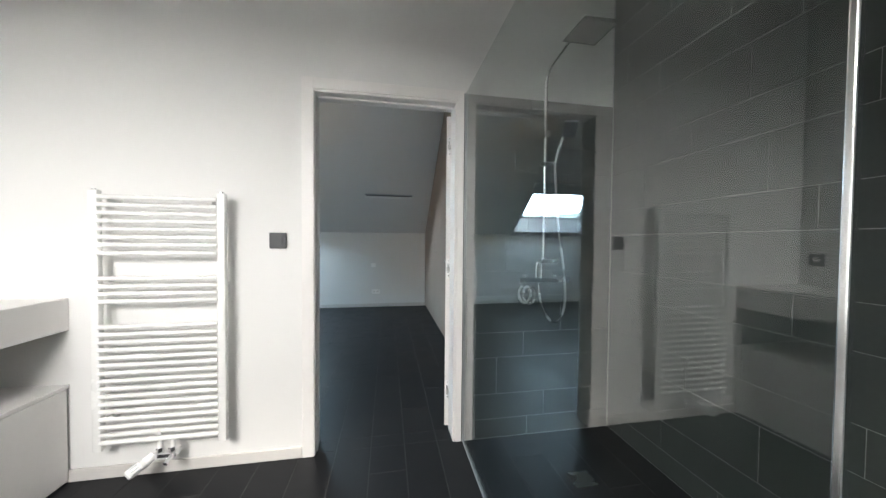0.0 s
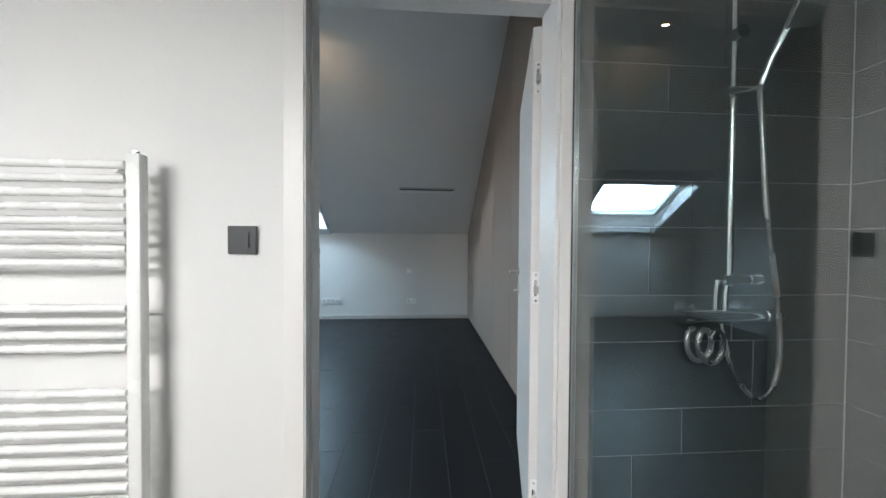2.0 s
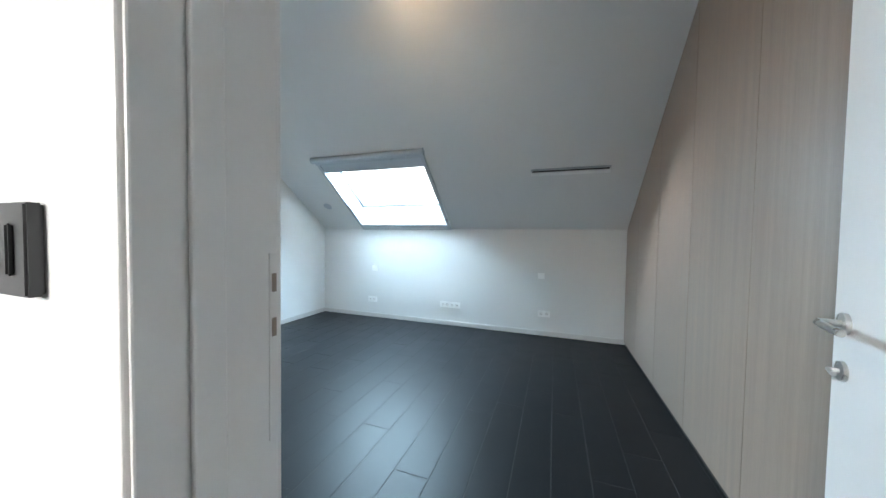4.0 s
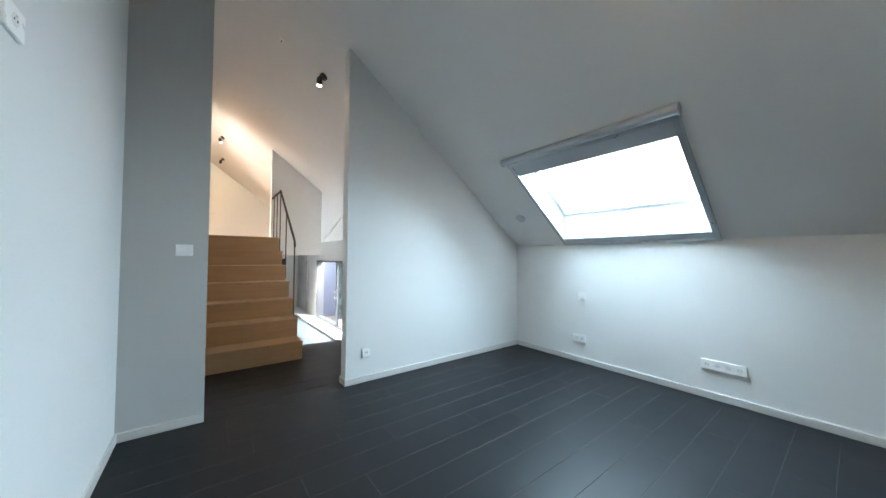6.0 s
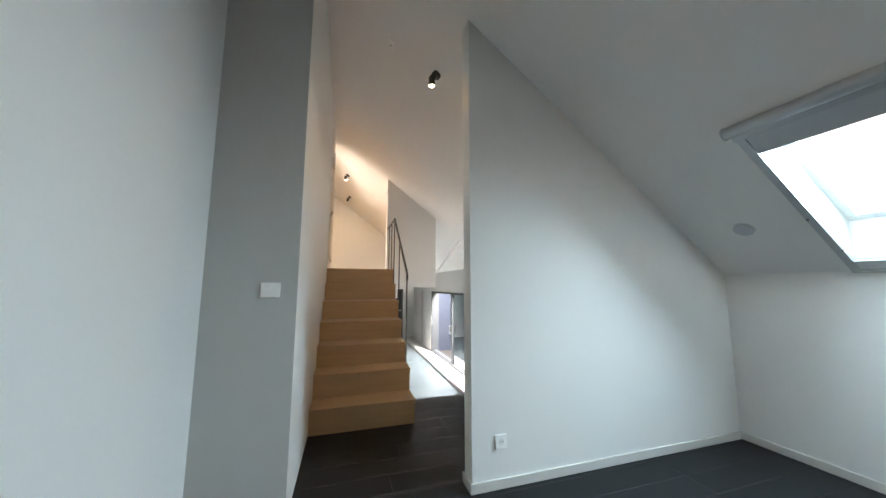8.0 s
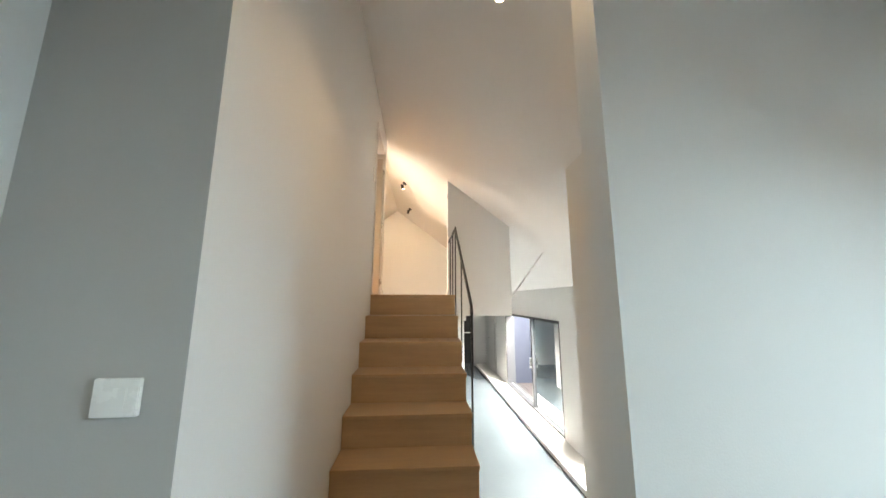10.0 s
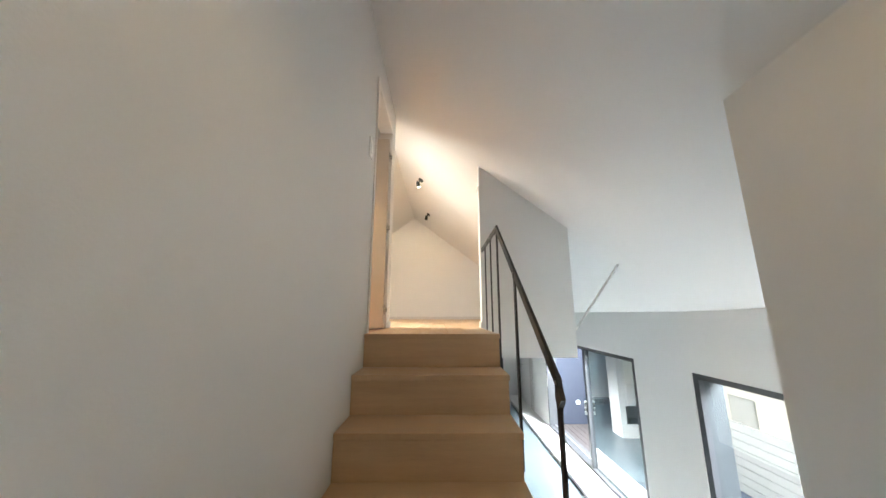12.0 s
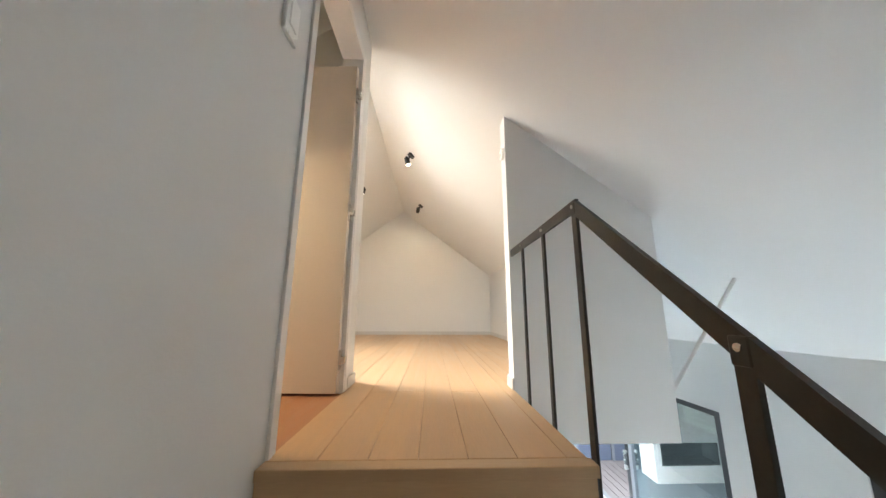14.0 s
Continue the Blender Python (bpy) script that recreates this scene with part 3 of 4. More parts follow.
skirting(-7.132, 0.46, -7.12, STAIR_Y + 0.014, z=Z_LAND)
skirting(-7.12, STAIR_Y, DX0 - 0.047, STAIR_Y + 0.014, z=Z_LAND)

wardrobe = thing("built_in_wardrobe", (PANEL_X, 2.1, 0), "tall grey-brown veneered cupboard fronts up to the roof slope", "wardrobe")
seams = [T + 0.002, 0.28, 0.94, 1.60, 2.265, 2.93, 3.59, KNEE_Y - 0.001]
for a, b in zip(seams, seams[1:]):
    a2, b2 = a + 0.002, b - 0.002
    bm = prism(B(), [(PANEL_X, a2, 0.035), (PANEL_X, b2, 0.035), (PANEL_X, b2, roof(0, b2) - 0.003)] + ([(PANEL_X, RIDGE_Y, roof(0, RIDGE_Y) - 0.003)] if a2 < RIDGE_Y < b2 else []) + [(PANEL_X, a2, roof(0, a2) - 0.003)], (0.02, 0, 0))
    part("panel", bm, M_VENEER, wardrobe)
part("plinth", box(B(), PANEL_X + 0.012, T + 0.002, 0, PANEL_X + 0.022, KNEE_Y, 0.034), M_HOLE, wardrobe, "dark recessed plinth")
at_home(wardrobe)

# ---- skylight with its blind ----
def on_roof(x, y, up=0.0):
    """A place on the bedroom's slope, raised along the slope's normal."""
    n = Vector((0, PITCH, 1)).normalized()
    return Vector((x, y, roof(x, y))) + n * up


def roof_box(bm, x0, x1, y0, y1, u0, u1):
    """A box that lies on the bedroom slope; u is the height along the normal (below the ceiling: negative)."""
    n = Vector((0, PITCH, 1)).normalized()
    pts = [on_roof(x0, y0, u0), on_roof(x1, y0, u0), on_roof(x1, y1, u0), on_roof(x0, y1, u0)]
    return prism(bm, pts, n * (u1 - u0))


sky_w = thing("roof_window", ((SKY_X0 + SKY_X1) / 2, 3.45, roof(0, 3.45)), "white roof window deep in the slope with a part-drawn blind", "roof window")
for b in ((SKY_X0, SKY_X0 + 0.05, SKY_Y0, SKY_Y1, 0.20, 0.25), (SKY_X1 - 0.05, SKY_X1, SKY_Y0, SKY_Y1, 0.20, 0.25), (SKY_X0 + 0.05, SKY_X1 - 0.05, SKY_Y0, SKY_Y0 + 0.045, 0.20, 0.25), (SKY_X0 + 0.05, SKY_X1 - 0.05, SKY_Y1 - 0.16, SKY_Y1 - 0.115, 0.20, 0.25)):
    part("sash", roof_box(B(), *b), M_ENAMEL, sky_w)
part("lining", roof_box(B(), SKY_X0 + 0.05, SKY_X1 - 0.05, SKY_Y1 - 0.115, SKY_Y1 - 0.002, 0.20, 0.23), M_ENAMEL, sky_w)
gl = part("pane", roof_box(B(), SKY_X0 + 0.051, SKY_X1 - 0.051, SKY_Y0 + 0.046, SKY_Y1 - 0.161, 0.222, 0.228), M_PANE, sky_w)
gl.visible_shadow = False
at_home(sky_w)
blind = thing("roller_blind", ((SKY_X0 + SKY_X1) / 2, 3.0, roof(0, 3.0)), "grey aluminium roller blind round the roof window", "blind")
bm = B()
rod(bm, on_roof(SKY_X0 - 0.055, 3.025, -0.03), on_roof(SKY_X1 + 0.055, 3.025, -0.03), 0.036, 20)
part("cassette", bm, M_ALU, blind, "", True)
part("head_rail", roof_box(B(), SKY_X0 - 0.05, SKY_X1 + 0.05, 3.05, 3.09, -0.03, -0.001), M_ALU, blind)
for x in (SKY_X0 - 0.062, SKY_X1 + 0.056):
    bm = rod(B(), on_roof(x, 3.025, -0.03), on_roof(x + 0.006, 3.025, -0.03), 0.04, 20)
    part("end_cap", bm, M_ALU, blind, "", True)
part("cloth", roof_box(B(), SKY_X0 - 0.01, SKY_X1 + 0.01, 3.09, 3.20, -0.016, -0.012), M_BLIND, blind, "pale grey blind cloth")
for x0, x1 in ((SKY_X0 - 0.042, SKY_X0), (SKY_X1, SKY_X1 + 0.042)):
    part("side_rail", roof_box(B(), x0, x1, 3.09, 4.118, -0.026, -0.001), M_ALU, blind)
part("bottom_rail", roof_box(B(), SKY_X0, SKY_X1, 4.028, 4.092, -0.020, -0.001), M_BLIND, blind)
part("bottom_rail", roof_box(B(), SKY_X0, SKY_X1, 4.093, 4.118, -0.026, -0.001), M_ALU, blind)
at_home(blind)

# roof window of the bathroom
bw = thing("roof_window", ((BWX0 + BWX1) / 2, -2.4, roof(0, -2.4)), "white roof window in the bathroom slope", "roof window")
n2 = Vector((0, -PITCH, 1)).normalized()


def roof_box_n(bm, x0, x1, y0, y1, u0, u1):
    pts = [Vector((x, y, roof(0, y))) + n2 * u0 for x, y in ((x0, y0), (x1, y0), (x1, y1), (x0, y1))]
    return prism(bm, pts, n2 * (u1 - u0))


for b in ((BWX0, BWX0 + 0.05, BWY0, BWY1, 0.14, 0.19), (BWX1 - 0.05, BWX1, BWY0, BWY1, 0.14, 0.19), (BWX0 + 0.05, BWX1 - 0.05, BWY0, BWY0 + 0.05, 0.14, 0.19), (BWX0 + 0.05, BWX1 - 0.05, BWY1 - 0.05, BWY1, 0.14, 0.19)):
    part("sash", roof_box_n(B(), *b), M_ENAMEL, bw)
gl = part("pane", roof_box_n(B(), BWX0 + 0.051, BWX1 - 0.051, BWY0 + 0.051, BWY1 - 0.051, 0.162, 0.168), M_PANE, bw)
gl.visible_shadow = False
at_home(bw)

# ---- air vent in the slope ----
vent = thing("air_vent", (0.42, 3.43, roof(0, 3.43)), "long dark slot vent in the white sloping ceiling", "vent")
VX0, VX1 = 0.06, 0.80
part("slot", roof_box(B(), VX0, VX1, 3.335, 3.352, -0.004, -0.001), M_HOLE, vent, "dark slot")
part("frame", roof_box(B(), VX0 - 0.012, VX1 + 0.012, 3.318, 3.335, -0.008, -0.001), M_ALU, vent)
part("frame", roof_box(B(), VX0 - 0.012, VX1 + 0.012, 3.352, 3.386, -0.014, -0.001), M_WHITEPL, vent)
part("blade", roof_box(B(), VX0, VX1, 3.341, 3.344, -0.010, -0.0045), M_DARKPL, vent)
at_home(vent)

# ---- small wall plates ----
def plate_on(axis_u, normal, centre, w, h, name, label, category, material=M_WHITEPL, holes=0, rocker=False, depth=0.013, group=""):
    """A wall plate: axis_u runs along its width."""
    u, n, c = Vector(axis_u), Vector(normal), Vector(centre)
    up = Vector((0, 0, 1))

    def slab(uc, vc, w2, h2, d0, d1):
        bm = B()
        m = Matrix.Translation(c + u * uc + up * vc + n * (d0 + d1) / 2) @ Matrix(((u.x, up.x, n.x, 0), (u.y, up.y, n.y, 0), (u.z, up.z, n.z, 0), (0, 0, 0, 1))) @ Matrix.Diagonal((w2, h2, d1 - d0, 1))
        vs = bmesh.ops.create_cube(bm, size=1.0, matrix=m)["verts"]
        bmesh.ops.bevel(bm, geom=list({e for v in vs for e in v.link_edges}), offset=min(0.002, (d1 - d0) / 3), segments=2, affect="EDGES")
        bmesh.ops.recalc_face_normals(bm, faces=bm.faces[:])
        return bm

    root = thing(name, c, label, category, group)
    part("plate", slab(0, 0, w, h, 0.0005, depth), material, root)
    if rocker:
        part("rocker", slab(0, 0, w * 0.55 if w < 0.1 else w * 0.62, h * 0.55, depth, depth + 0.005), material, root)
    for k in range(holes):
        uc = (k - (holes - 1) / 2) * 0.071
        p = c + u * uc + n * (depth + 0.0002)
        well = part("socket_well", rod(B(), p - n * 0.0005, p + n * 0.0008, 0.02, 20), M_TRIM, root, "", True)
        for d in (-0.0095, 0.0095):
            q = p + u * d
            part("pin_hole", rod(B(), q, q + n * 0.0016, 0.003, 8), M_HOLE, well)
        q = p + up * 0.011
        part("earth_pin", rod(B(), q, q + n * 0.004, 0.0025, 8), M_STEEL, well)
    at_home(root)
    return root


X, Y = (1, 0, 0), (0, 1, 0)
plate_on(Y, (1, 0, 0), (WX1, 0.45, 1.265), 0.098, 0.082, "light_switch", "white double rocker switch on the white wall", "switch", rocker=True)
plate_on(Y, (1, 0, 0), (WX1, 1.85, 0.286), 0.083, 0.083, "wall_socket", "single white socket low on the partition", "socket", holes=1)
plate_on(X, (0, -1, 0), (-2.357, KNEE_Y, 0.775), 0.085, 0.082, "light_switch", "single white switch on the knee wall", "switch", rocker=True)
plate_on(X, (0, -1, 0), (-2.39, KNEE_Y, 0.28), 0.154, 0.083, "wall_socket", "double white socket on the knee wall", "socket", holes=2, group="sockets on the knee wall")
plate_on(X, (0, -1, 0), (-1.10, KNEE_Y, 0.298), 0.30, 0.083, "wall_socket", "four-gang white socket strip on the knee wall", "socket", holes=4, group="sockets on the knee wall")
plate_on(X, (0, -1, 0), (0.195, KNEE_Y, 0.29), 0.154, 0.083, "wall_socket", "double white socket on the knee wall", "socket", holes=2, group="sockets on the knee wall")
plate_on(X, (0, -1, 0), (0.15, KNEE_Y, 0.785), 0.085, 0.075, "blank_cover", "flat white blank cover on the knee wall", "wall plate", depth=0.005)
plate_on(X, (0, 1, 0), (-1.81, T, 1.885), 0.12, 0.083, "wall_socket", "white socket high on the bedroom wall", "socket", holes=1)
plate_on(X, (0, -1, 0), (-0.188, 0.0, 1.238), 0.086, 0.088, "light_switch", "anthracite rocker switch beside the bathroom door", "switch", M_DARKPL, rocker=True)
plate_on(X, (0, 1, 0), (-5.96, STAIR_Y, 2.885), 0.085, 0.155, "light_switch", "white double-height switch beside the landing door", "switch", rocker=True)
plate_on(X, (0, -1, 0), (-8.6, BOX_Y - 0.2, Z_LAND + 0.30), 0.085, 0.085, "wall_socket", "white socket low on the loft side wall", "socket", holes=1)
plate_on(Y, (1, 0, 0), (BATH_W, -0.10, 1.13), 0.085, 0.085, "wall_socket", "anthracite socket above the washstand", "socket", M_DARKPL, holes=1, group="sockets above the washstand")
plate_on(Y, (1, 0, 0), (BATH_W, -0.26, 1.13), 0.085, 0.085, "wall_socket", "anthracite socket above the washstand", "socket", M_DARKPL, holes=1, group="sockets above the washstand")

speaker = thing("ceiling_speaker", on_roof(-2.915, 3.70), "flat round pale grey speaker cover in the slope", "speaker")
nn = Vector((0, PITCH, 1)).normalized()
part("cover", rod(B(), on_roof(-2.915, 3.70, -0.001), on_roof(-2.915, 3.70, -0.008), 0.062, 32), M_BLIND, speaker, "", True)
part("rim", rod(B(), on_roof(-2.915, 3.70, -0.0005), on_roof(-2.915, 3.70, -0.004), 0.07, 32), M_TRIM, speaker, "", True)
at_home(speaker)
pz = roof(-4.12, 1.18)
sens = thing("lamp_point", (-4.12, 1.18, pz), "small capped lamp point with wire ends on the ceiling", "lamp point")
part("cover", prism(B(), [(-4.16, 1.155, roof(-4.16, 1.155) - 0.012), (-4.08, 1.155, roof(-4.08, 1.155) - 0.012), (-4.08, 1.205, roof(-4.08, 1.205) - 0.012), (-4.16, 1.205, roof(-4.16, 1.205) - 0.012)], (0, 0, 0.0115)), M_WHITEPL, sens)
part("wire", tube(B(), [(-4.12, 1.18, pz - 0.011), (-4.115, 1.175, pz - 0.03), (-4.10, 1.165, pz - 0.045)], 0.003, 8), M_BLACK, sens)
at_home(sens)
det = thing("smoke_detector", (BOX_X - 0.05, 1.513, 2.98), "small round white detector on the loft wall edge", "detector")
part("body", rod(B(), (BOX_X - 0.055, 1.5125, 2.98), (BOX_X - 0.055, 1.497, 2.98), 0.045, 28, 0.038), M_WHITEPL, det, "", True)
at_home(det)

# tie rod between slope and loft wall
bm = rod(B(), (-6.96, 2.92, roof(-6.96, 2.92) + 0.005), (-6.96, BOX_Y - 0.005, 1.50), 0.011, 14)
tr = mesh_ob("tie_rod", bm, M_TRIM, True)
tagged(tr, "thin white steel tie rod from slope to loft wall", "rod")

# ---- ceiling spots ----
def ceiling_spot(base, aim, watts, degrees, lit=True):
    """Black spot on a round base on the slope, its head turned towards aim."""
    b = Vector(base)
    b.z = roof(b.x, b.y)
    n = Vector((0, PITCH if b.y > RIDGE_Y else -PITCH, 1)).normalized()
    root = thing("ceiling_spot", b, "small black ceiling spot with a lit warm lamp" if lit else "small black ceiling spot", "spot lamp", "black ceiling spots")
    part("base", rod(B(), b - n * 0.001, b - n * 0.028, 0.042, 24), M_BLACK, root, "", True)
    knee = b - n * 0.085
    part("arm", rod(B(), b - n * 0.028, knee, 0.010, 10), M_BLACK, root)
    d = (Vector(aim) - knee).normalized()
    c = knee + Vector((0.0, 0.0, 0.0)) + d * 0.012
    head = part("head", rod(B(), c - d * 0.035, c + d * 0.045, 0.030, 24), M_BLACK, root, "", True)
    part("collar", rod(B(), c - d * 0.055, c - d * 0.035, 0.014, 16), M_BLACK, head)
    part("lens", rod(B(), c + d * 0.0455, c + d * 0.048, 0.025, 20), M_BULB if lit else M_STEEL, head, "glowing warm lamp lens" if lit else "")
    at_home(root)
    if lit:
        spot_light("spot_lamp", c + d * 0.055, c + d * 2, watts, WARM, degrees)
    return root


ceiling_spot((-4.00, 1.60, 0), (-4.15, 1.55, 0.2), 13, 150)
ceiling_spot((-8.47, 0.80, 0), (-8.55, 1.3, 1.5), 3, 130)
ceiling_spot((-10.1, 0.86, 0), (-11.4, 0.55, 2.55), 14, 100)
ceiling_spot((-9.3, 0.02, 0), (-9.2, -0.5, 1.5), 4, 125)
ceiling_spot((-0.70, 1.62, 0), (-0.72, 1.75, 0.0), 18, 172)
# unseen spot, added to give the room behind the landing door its warm light
ceiling_spot((-6.5, -0.6, 0), (-6.5, -0.2, 1.5), 42, 150)

# ---- bathroom ----
# towel radiator
RX0, RX1, RZ0, RZ1, RY = -1.008, -0.412, 0.19, 1.478, -0.085
rad = thing("towel_radiator", ((RX0 + RX1) / 2, RY, RZ0), "white enamelled ladder towel radiator on the wall", "radiator")
for x in (RX0 + 0.02, RX1 - 0.02):
    bm = box(B(), x - 0.02, RY - 0.016, RZ0, x + 0.02, RY + 0.016, RZ1, 0.007)
    part("upright", bm, M_ENAMEL, rad, "", True)
    part("cap", rod(B(), (x, RY, RZ1 - 0.001), (x, RY, RZ1 + 0.006), 0.013, 16), M_CHROME, rad, "small chrome cap", True)
bars = [RZ1 - 0.034 - i * 0.039 for i in range(8)] + [RZ1 - 0.433 - i * 0.0373 for i in range(4)] + [RZ1 - 0.67 - i * 0.0382 for i in range(16)]
for z in bars:
    bm = B()
    rod(bm, (RX0 + 0.036, RY - 0.012, z), (RX1 - 0.036, RY - 0.012, z), 0.0115, 14)
    part("bar", bm, M_ENAMEL, rad, "", True)
for x in (RX0 + 0.07, RX1 - 0.07):
    for z in (RZ1 - 0.045, RZ0 + 0.16):
        bm = rod(B(), (x, RY - 0.01, z), (x, -0.001, z), 0.011, 14)
        part("wall_bracket", bm, M_ENAMEL, rad, "", True)
xc = (RX0 + RX1) / 2 + 0.015
part("return_valve", rod(B(), (xc + 0.035, RY - 0.02, RZ0 - 0.045), (xc + 0.030, RY - 0.062, RZ0 - 0.060), 0.011, 14), M_CHROME, rad, "small chrome return valve", True)
part("plug", rod(B(), (xc - 0.02, RY - 0.026, RZ0 + 0.078), (xc - 0.02, RY - 0.006, RZ0 + 0.078), 0.014, 16), M_ENAMEL, rad, "", True)
valve = part("valve", box(B(), xc - 0.05, RY - 0.02, RZ0 - 0.055, xc + 0.05, RY + 0.02, RZ0 - 0.03, 0.006), M_CHROME, rad, "chrome valve block under the radiator")
for dx in (-0.028, 0.028):
    part("valve_pipe", rod(B(), (xc + dx, RY, RZ0 - 0.06), (xc + dx, RY, RZ0 + 0.035), 0.012, 14), M_ENAMEL, rad, "", True)
    part("nut", rod(B(), (xc + dx, RY, RZ0 - 0.03), (xc + dx, RY, RZ0 - 0.008), 0.017, 6), M_CHROME, rad)
    part("wall_pipe", tube(B(), [(xc + dx, RY, RZ0 - 0.045), (xc + dx, RY + 0.02, RZ0 - 0.06), (xc + dx, -0.001, RZ0 - 0.065)], 0.010, 10), M_CHROME, rad, "", True)
hd0 = Vector((xc - 0.05, RY - 0.012, RZ0 - 0.042))
hd1 = hd0 + Vector((-0.062, -0.075, -0.04))
kn = part("thermostat_head", rod(B(), hd0, hd1, 0.021, 20, 0.024), M_WHITEPL, rad, "white thermostat head", True)
ax = (hd1 - hd0).normalized()
for k in range(10):
    side = (ax.cross(Vector((0, 0, 1))).normalized() * math.cos(k * math.pi / 5) + ax.cross(ax.cross(Vector((0, 0, 1)))).normalized() * math.sin(k * math.pi / 5)) * 0.0232
    part("vent_slot", rod(B(), hd0 + (hd1 - hd0) * 0.58 + side, hd0 + (hd1 - hd0) * 0.88 + side * 1.03, 0.0022, 6), M_ALU, kn, "dark vent slot")
part("end_cap", rod(B(), hd1, hd1 + ax * 0.006, 0.022, 20, 0.017), M_WHITEPL, kn, "", True)
part("scale_ring", rod(B(), hd0 + (hd1 - hd0) * 0.35, hd0 + (hd1 - hd0) * 0.5, 0.0235, 20), M_ENAMEL, kn)
at_home(rad)

# washstand: thick top, open niche and low cabinet
VF, VY1 = -1.172, -2.6
counter = thing("washstand_top", (-1.46, -1.2, 0.776), "thick white washstand top along the wall", "countertop")
part("slab", box(B(), BATH_W + 0.001, VY1, 0.776, VF, -0.001, 0.94, 0.004), M_TRIM, counter)
at_home(counter)
cab = thing("bathroom_cabinet", (-1.46, -1.2, 0), "low white bathroom cabinet under the washstand top", "cabinet")
part("body", box(B(), BATH_W + 0.001, VY1, 0.002, VF - 0.025, -0.001, 0.48, 0.002), M_TRIM, cab)
part("top", box(B(), BATH_W + 0.001, VY1, 0.482, VF - 0.004, -0.001, 0.50, 0.002), M_TRIM, cab)
for i in range(4):
    y1 = -0.016 - i * 0.646
    part("door", box(B(), VF - 0.024, y1 - 0.642, 0.012, VF - 0.004, y1, 0.478, 0.002), M_TRIM, cab)
at_home(cab)

# wall lamp over the washstand
wl = thing("wall_lamp", (BATH_W, -0.15, 1.32), "slim chrome bar lamp on a round wall plate", "wall lamp")
part("wall_plate", rod(B(), (BATH_W + 0.0005, -0.10, 1.32), (BATH_W + 0.025, -0.10, 1.32), 0.05, 28), M_WHITEPL, wl, "", True)
part("bar", box(B(), BATH_W + 0.03, -0.52, 1.315, BATH_W + 0.055, 0.0 - 0.01, 1.335, 0.004), M_WHITEPL, wl)
part("stem", rod(B(), (BATH_W + 0.02, -0.10, 1.325), (BATH_W + 0.035, -0.10, 1.325), 0.012, 12), M_CHROME, wl)
at_home(wl)

# shower screen
GX, GY1, GZ = 0.880, -1.628, 2.14
screen = thing("shower_screen", (GX, -0.83, 0), "clear frameless glass shower screen with a chrome edge post", "shower screen")
gl = part("pane", box(B(), GX - 0.004, GY1, 0.004, GX + 0.004, -0.016, GZ), M_GLASS, screen)
gl.visible_shadow = False
part("edge_post", box(B(), GX - 0.006, GY1 - 0.009, 0.002, GX + 0.006, GY1 - 0.0005, 2.9, 0.002), M_CHROME, screen, "chrome edge post")
part("wall_channel", box(B(), GX - 0.008, -0.0155, 0.002, GX + 0.008, -0.0125, GZ), M_ALU, screen)
part("floor_channel", box(B(), GX - 0.007, GY1, 0.0012, GX + 0.007, -0.016, 0.0038), M_ALU, screen)
at_home(screen)

# shower set
SX, SY = 1.365, -0.075
sh = thing("shower_set", (SX, SY, 1.0), "chrome thermostatic shower set with rain head and hand shower", "shower")
part("riser_pipe", tube(B(), [(SX, SY, 1.10), (SX, SY, 2.20), (SX, SY - 0.01, 2.245), (SX, SY - 0.04, 2.28), (SX, SY - 0.09, 2.295), (SX, SY - 0.36, 2.335), (SX, SY - 0.40, 2.33), (SX, SY - 0.42, 2.295)], 0.011, 14), M_CHROME, sh, "", True)
hd = part("rain_head", box(B(), SX - 0.092, SY - 0.512, 2.253, SX + 0.092, SY - 0.328, 2.263, 0.004), M_CHROME, sh, "square chrome rain head")
part("head_joint", rod(B(), (SX, SY - 0.42, 2.265), (SX, SY - 0.42, 2.30), 0.017, 16), M_CHROME, hd, "", True)
part("nozzle_plate", box(B(), SX - 0.08, SY - 0.50, 2.2515, SX + 0.08, SY - 0.34, 2.2528), M_DARKPL, hd)
part("wall_bracket", rod(B(), (SX, -0.013, 1.90), (SX, SY - 0.03, 1.90), 0.021, 20), M_CHROME, sh, "", True)
sl = part("slider", rod(B(), (SX - 0.045, SY - 0.02, 1.715), (SX + 0.075, SY - 0.02, 1.73), 0.014, 18), M_CHROME, sh, "", True)
hs = part("hand_shower", tube(B(), [(SX + 0.045, SY - 0.045, 1.725), (SX + 0.052, SY - 0.065, 1.79), (SX + 0.064, SY - 0.09, 1.855), (SX + 0.072, SY - 0.105, 1.88)], 0.0125, 14), M_CHROME, sh, "", True)
bm = B()
m = Matrix.Translation((SX + 0.083, SY - 0.132, 1.898)) @ Euler((radians(-52), 0, radians(-14))).to_matrix().to_4x4() @ Matrix.Diagonal((0.078, 0.092, 0.018, 1))
vs = bmesh.ops.create_cube(bm, size=1.0, matrix=m)["verts"]
bmesh.ops.bevel(bm, geom=list({e for v in vs for e in v.link_edges}), offset=0.004, segments=2, affect="EDGES")
hh = part("hand_head", bm, M_CHROME, hs)
BZ = 1.005
bar = part("thermostat_bar", rod(B(), (SX - 0.155, SY - 0.005, BZ), (SX + 0.155, SY - 0.005, BZ), 0.021, 24), M_CHROME, sh, "", True)
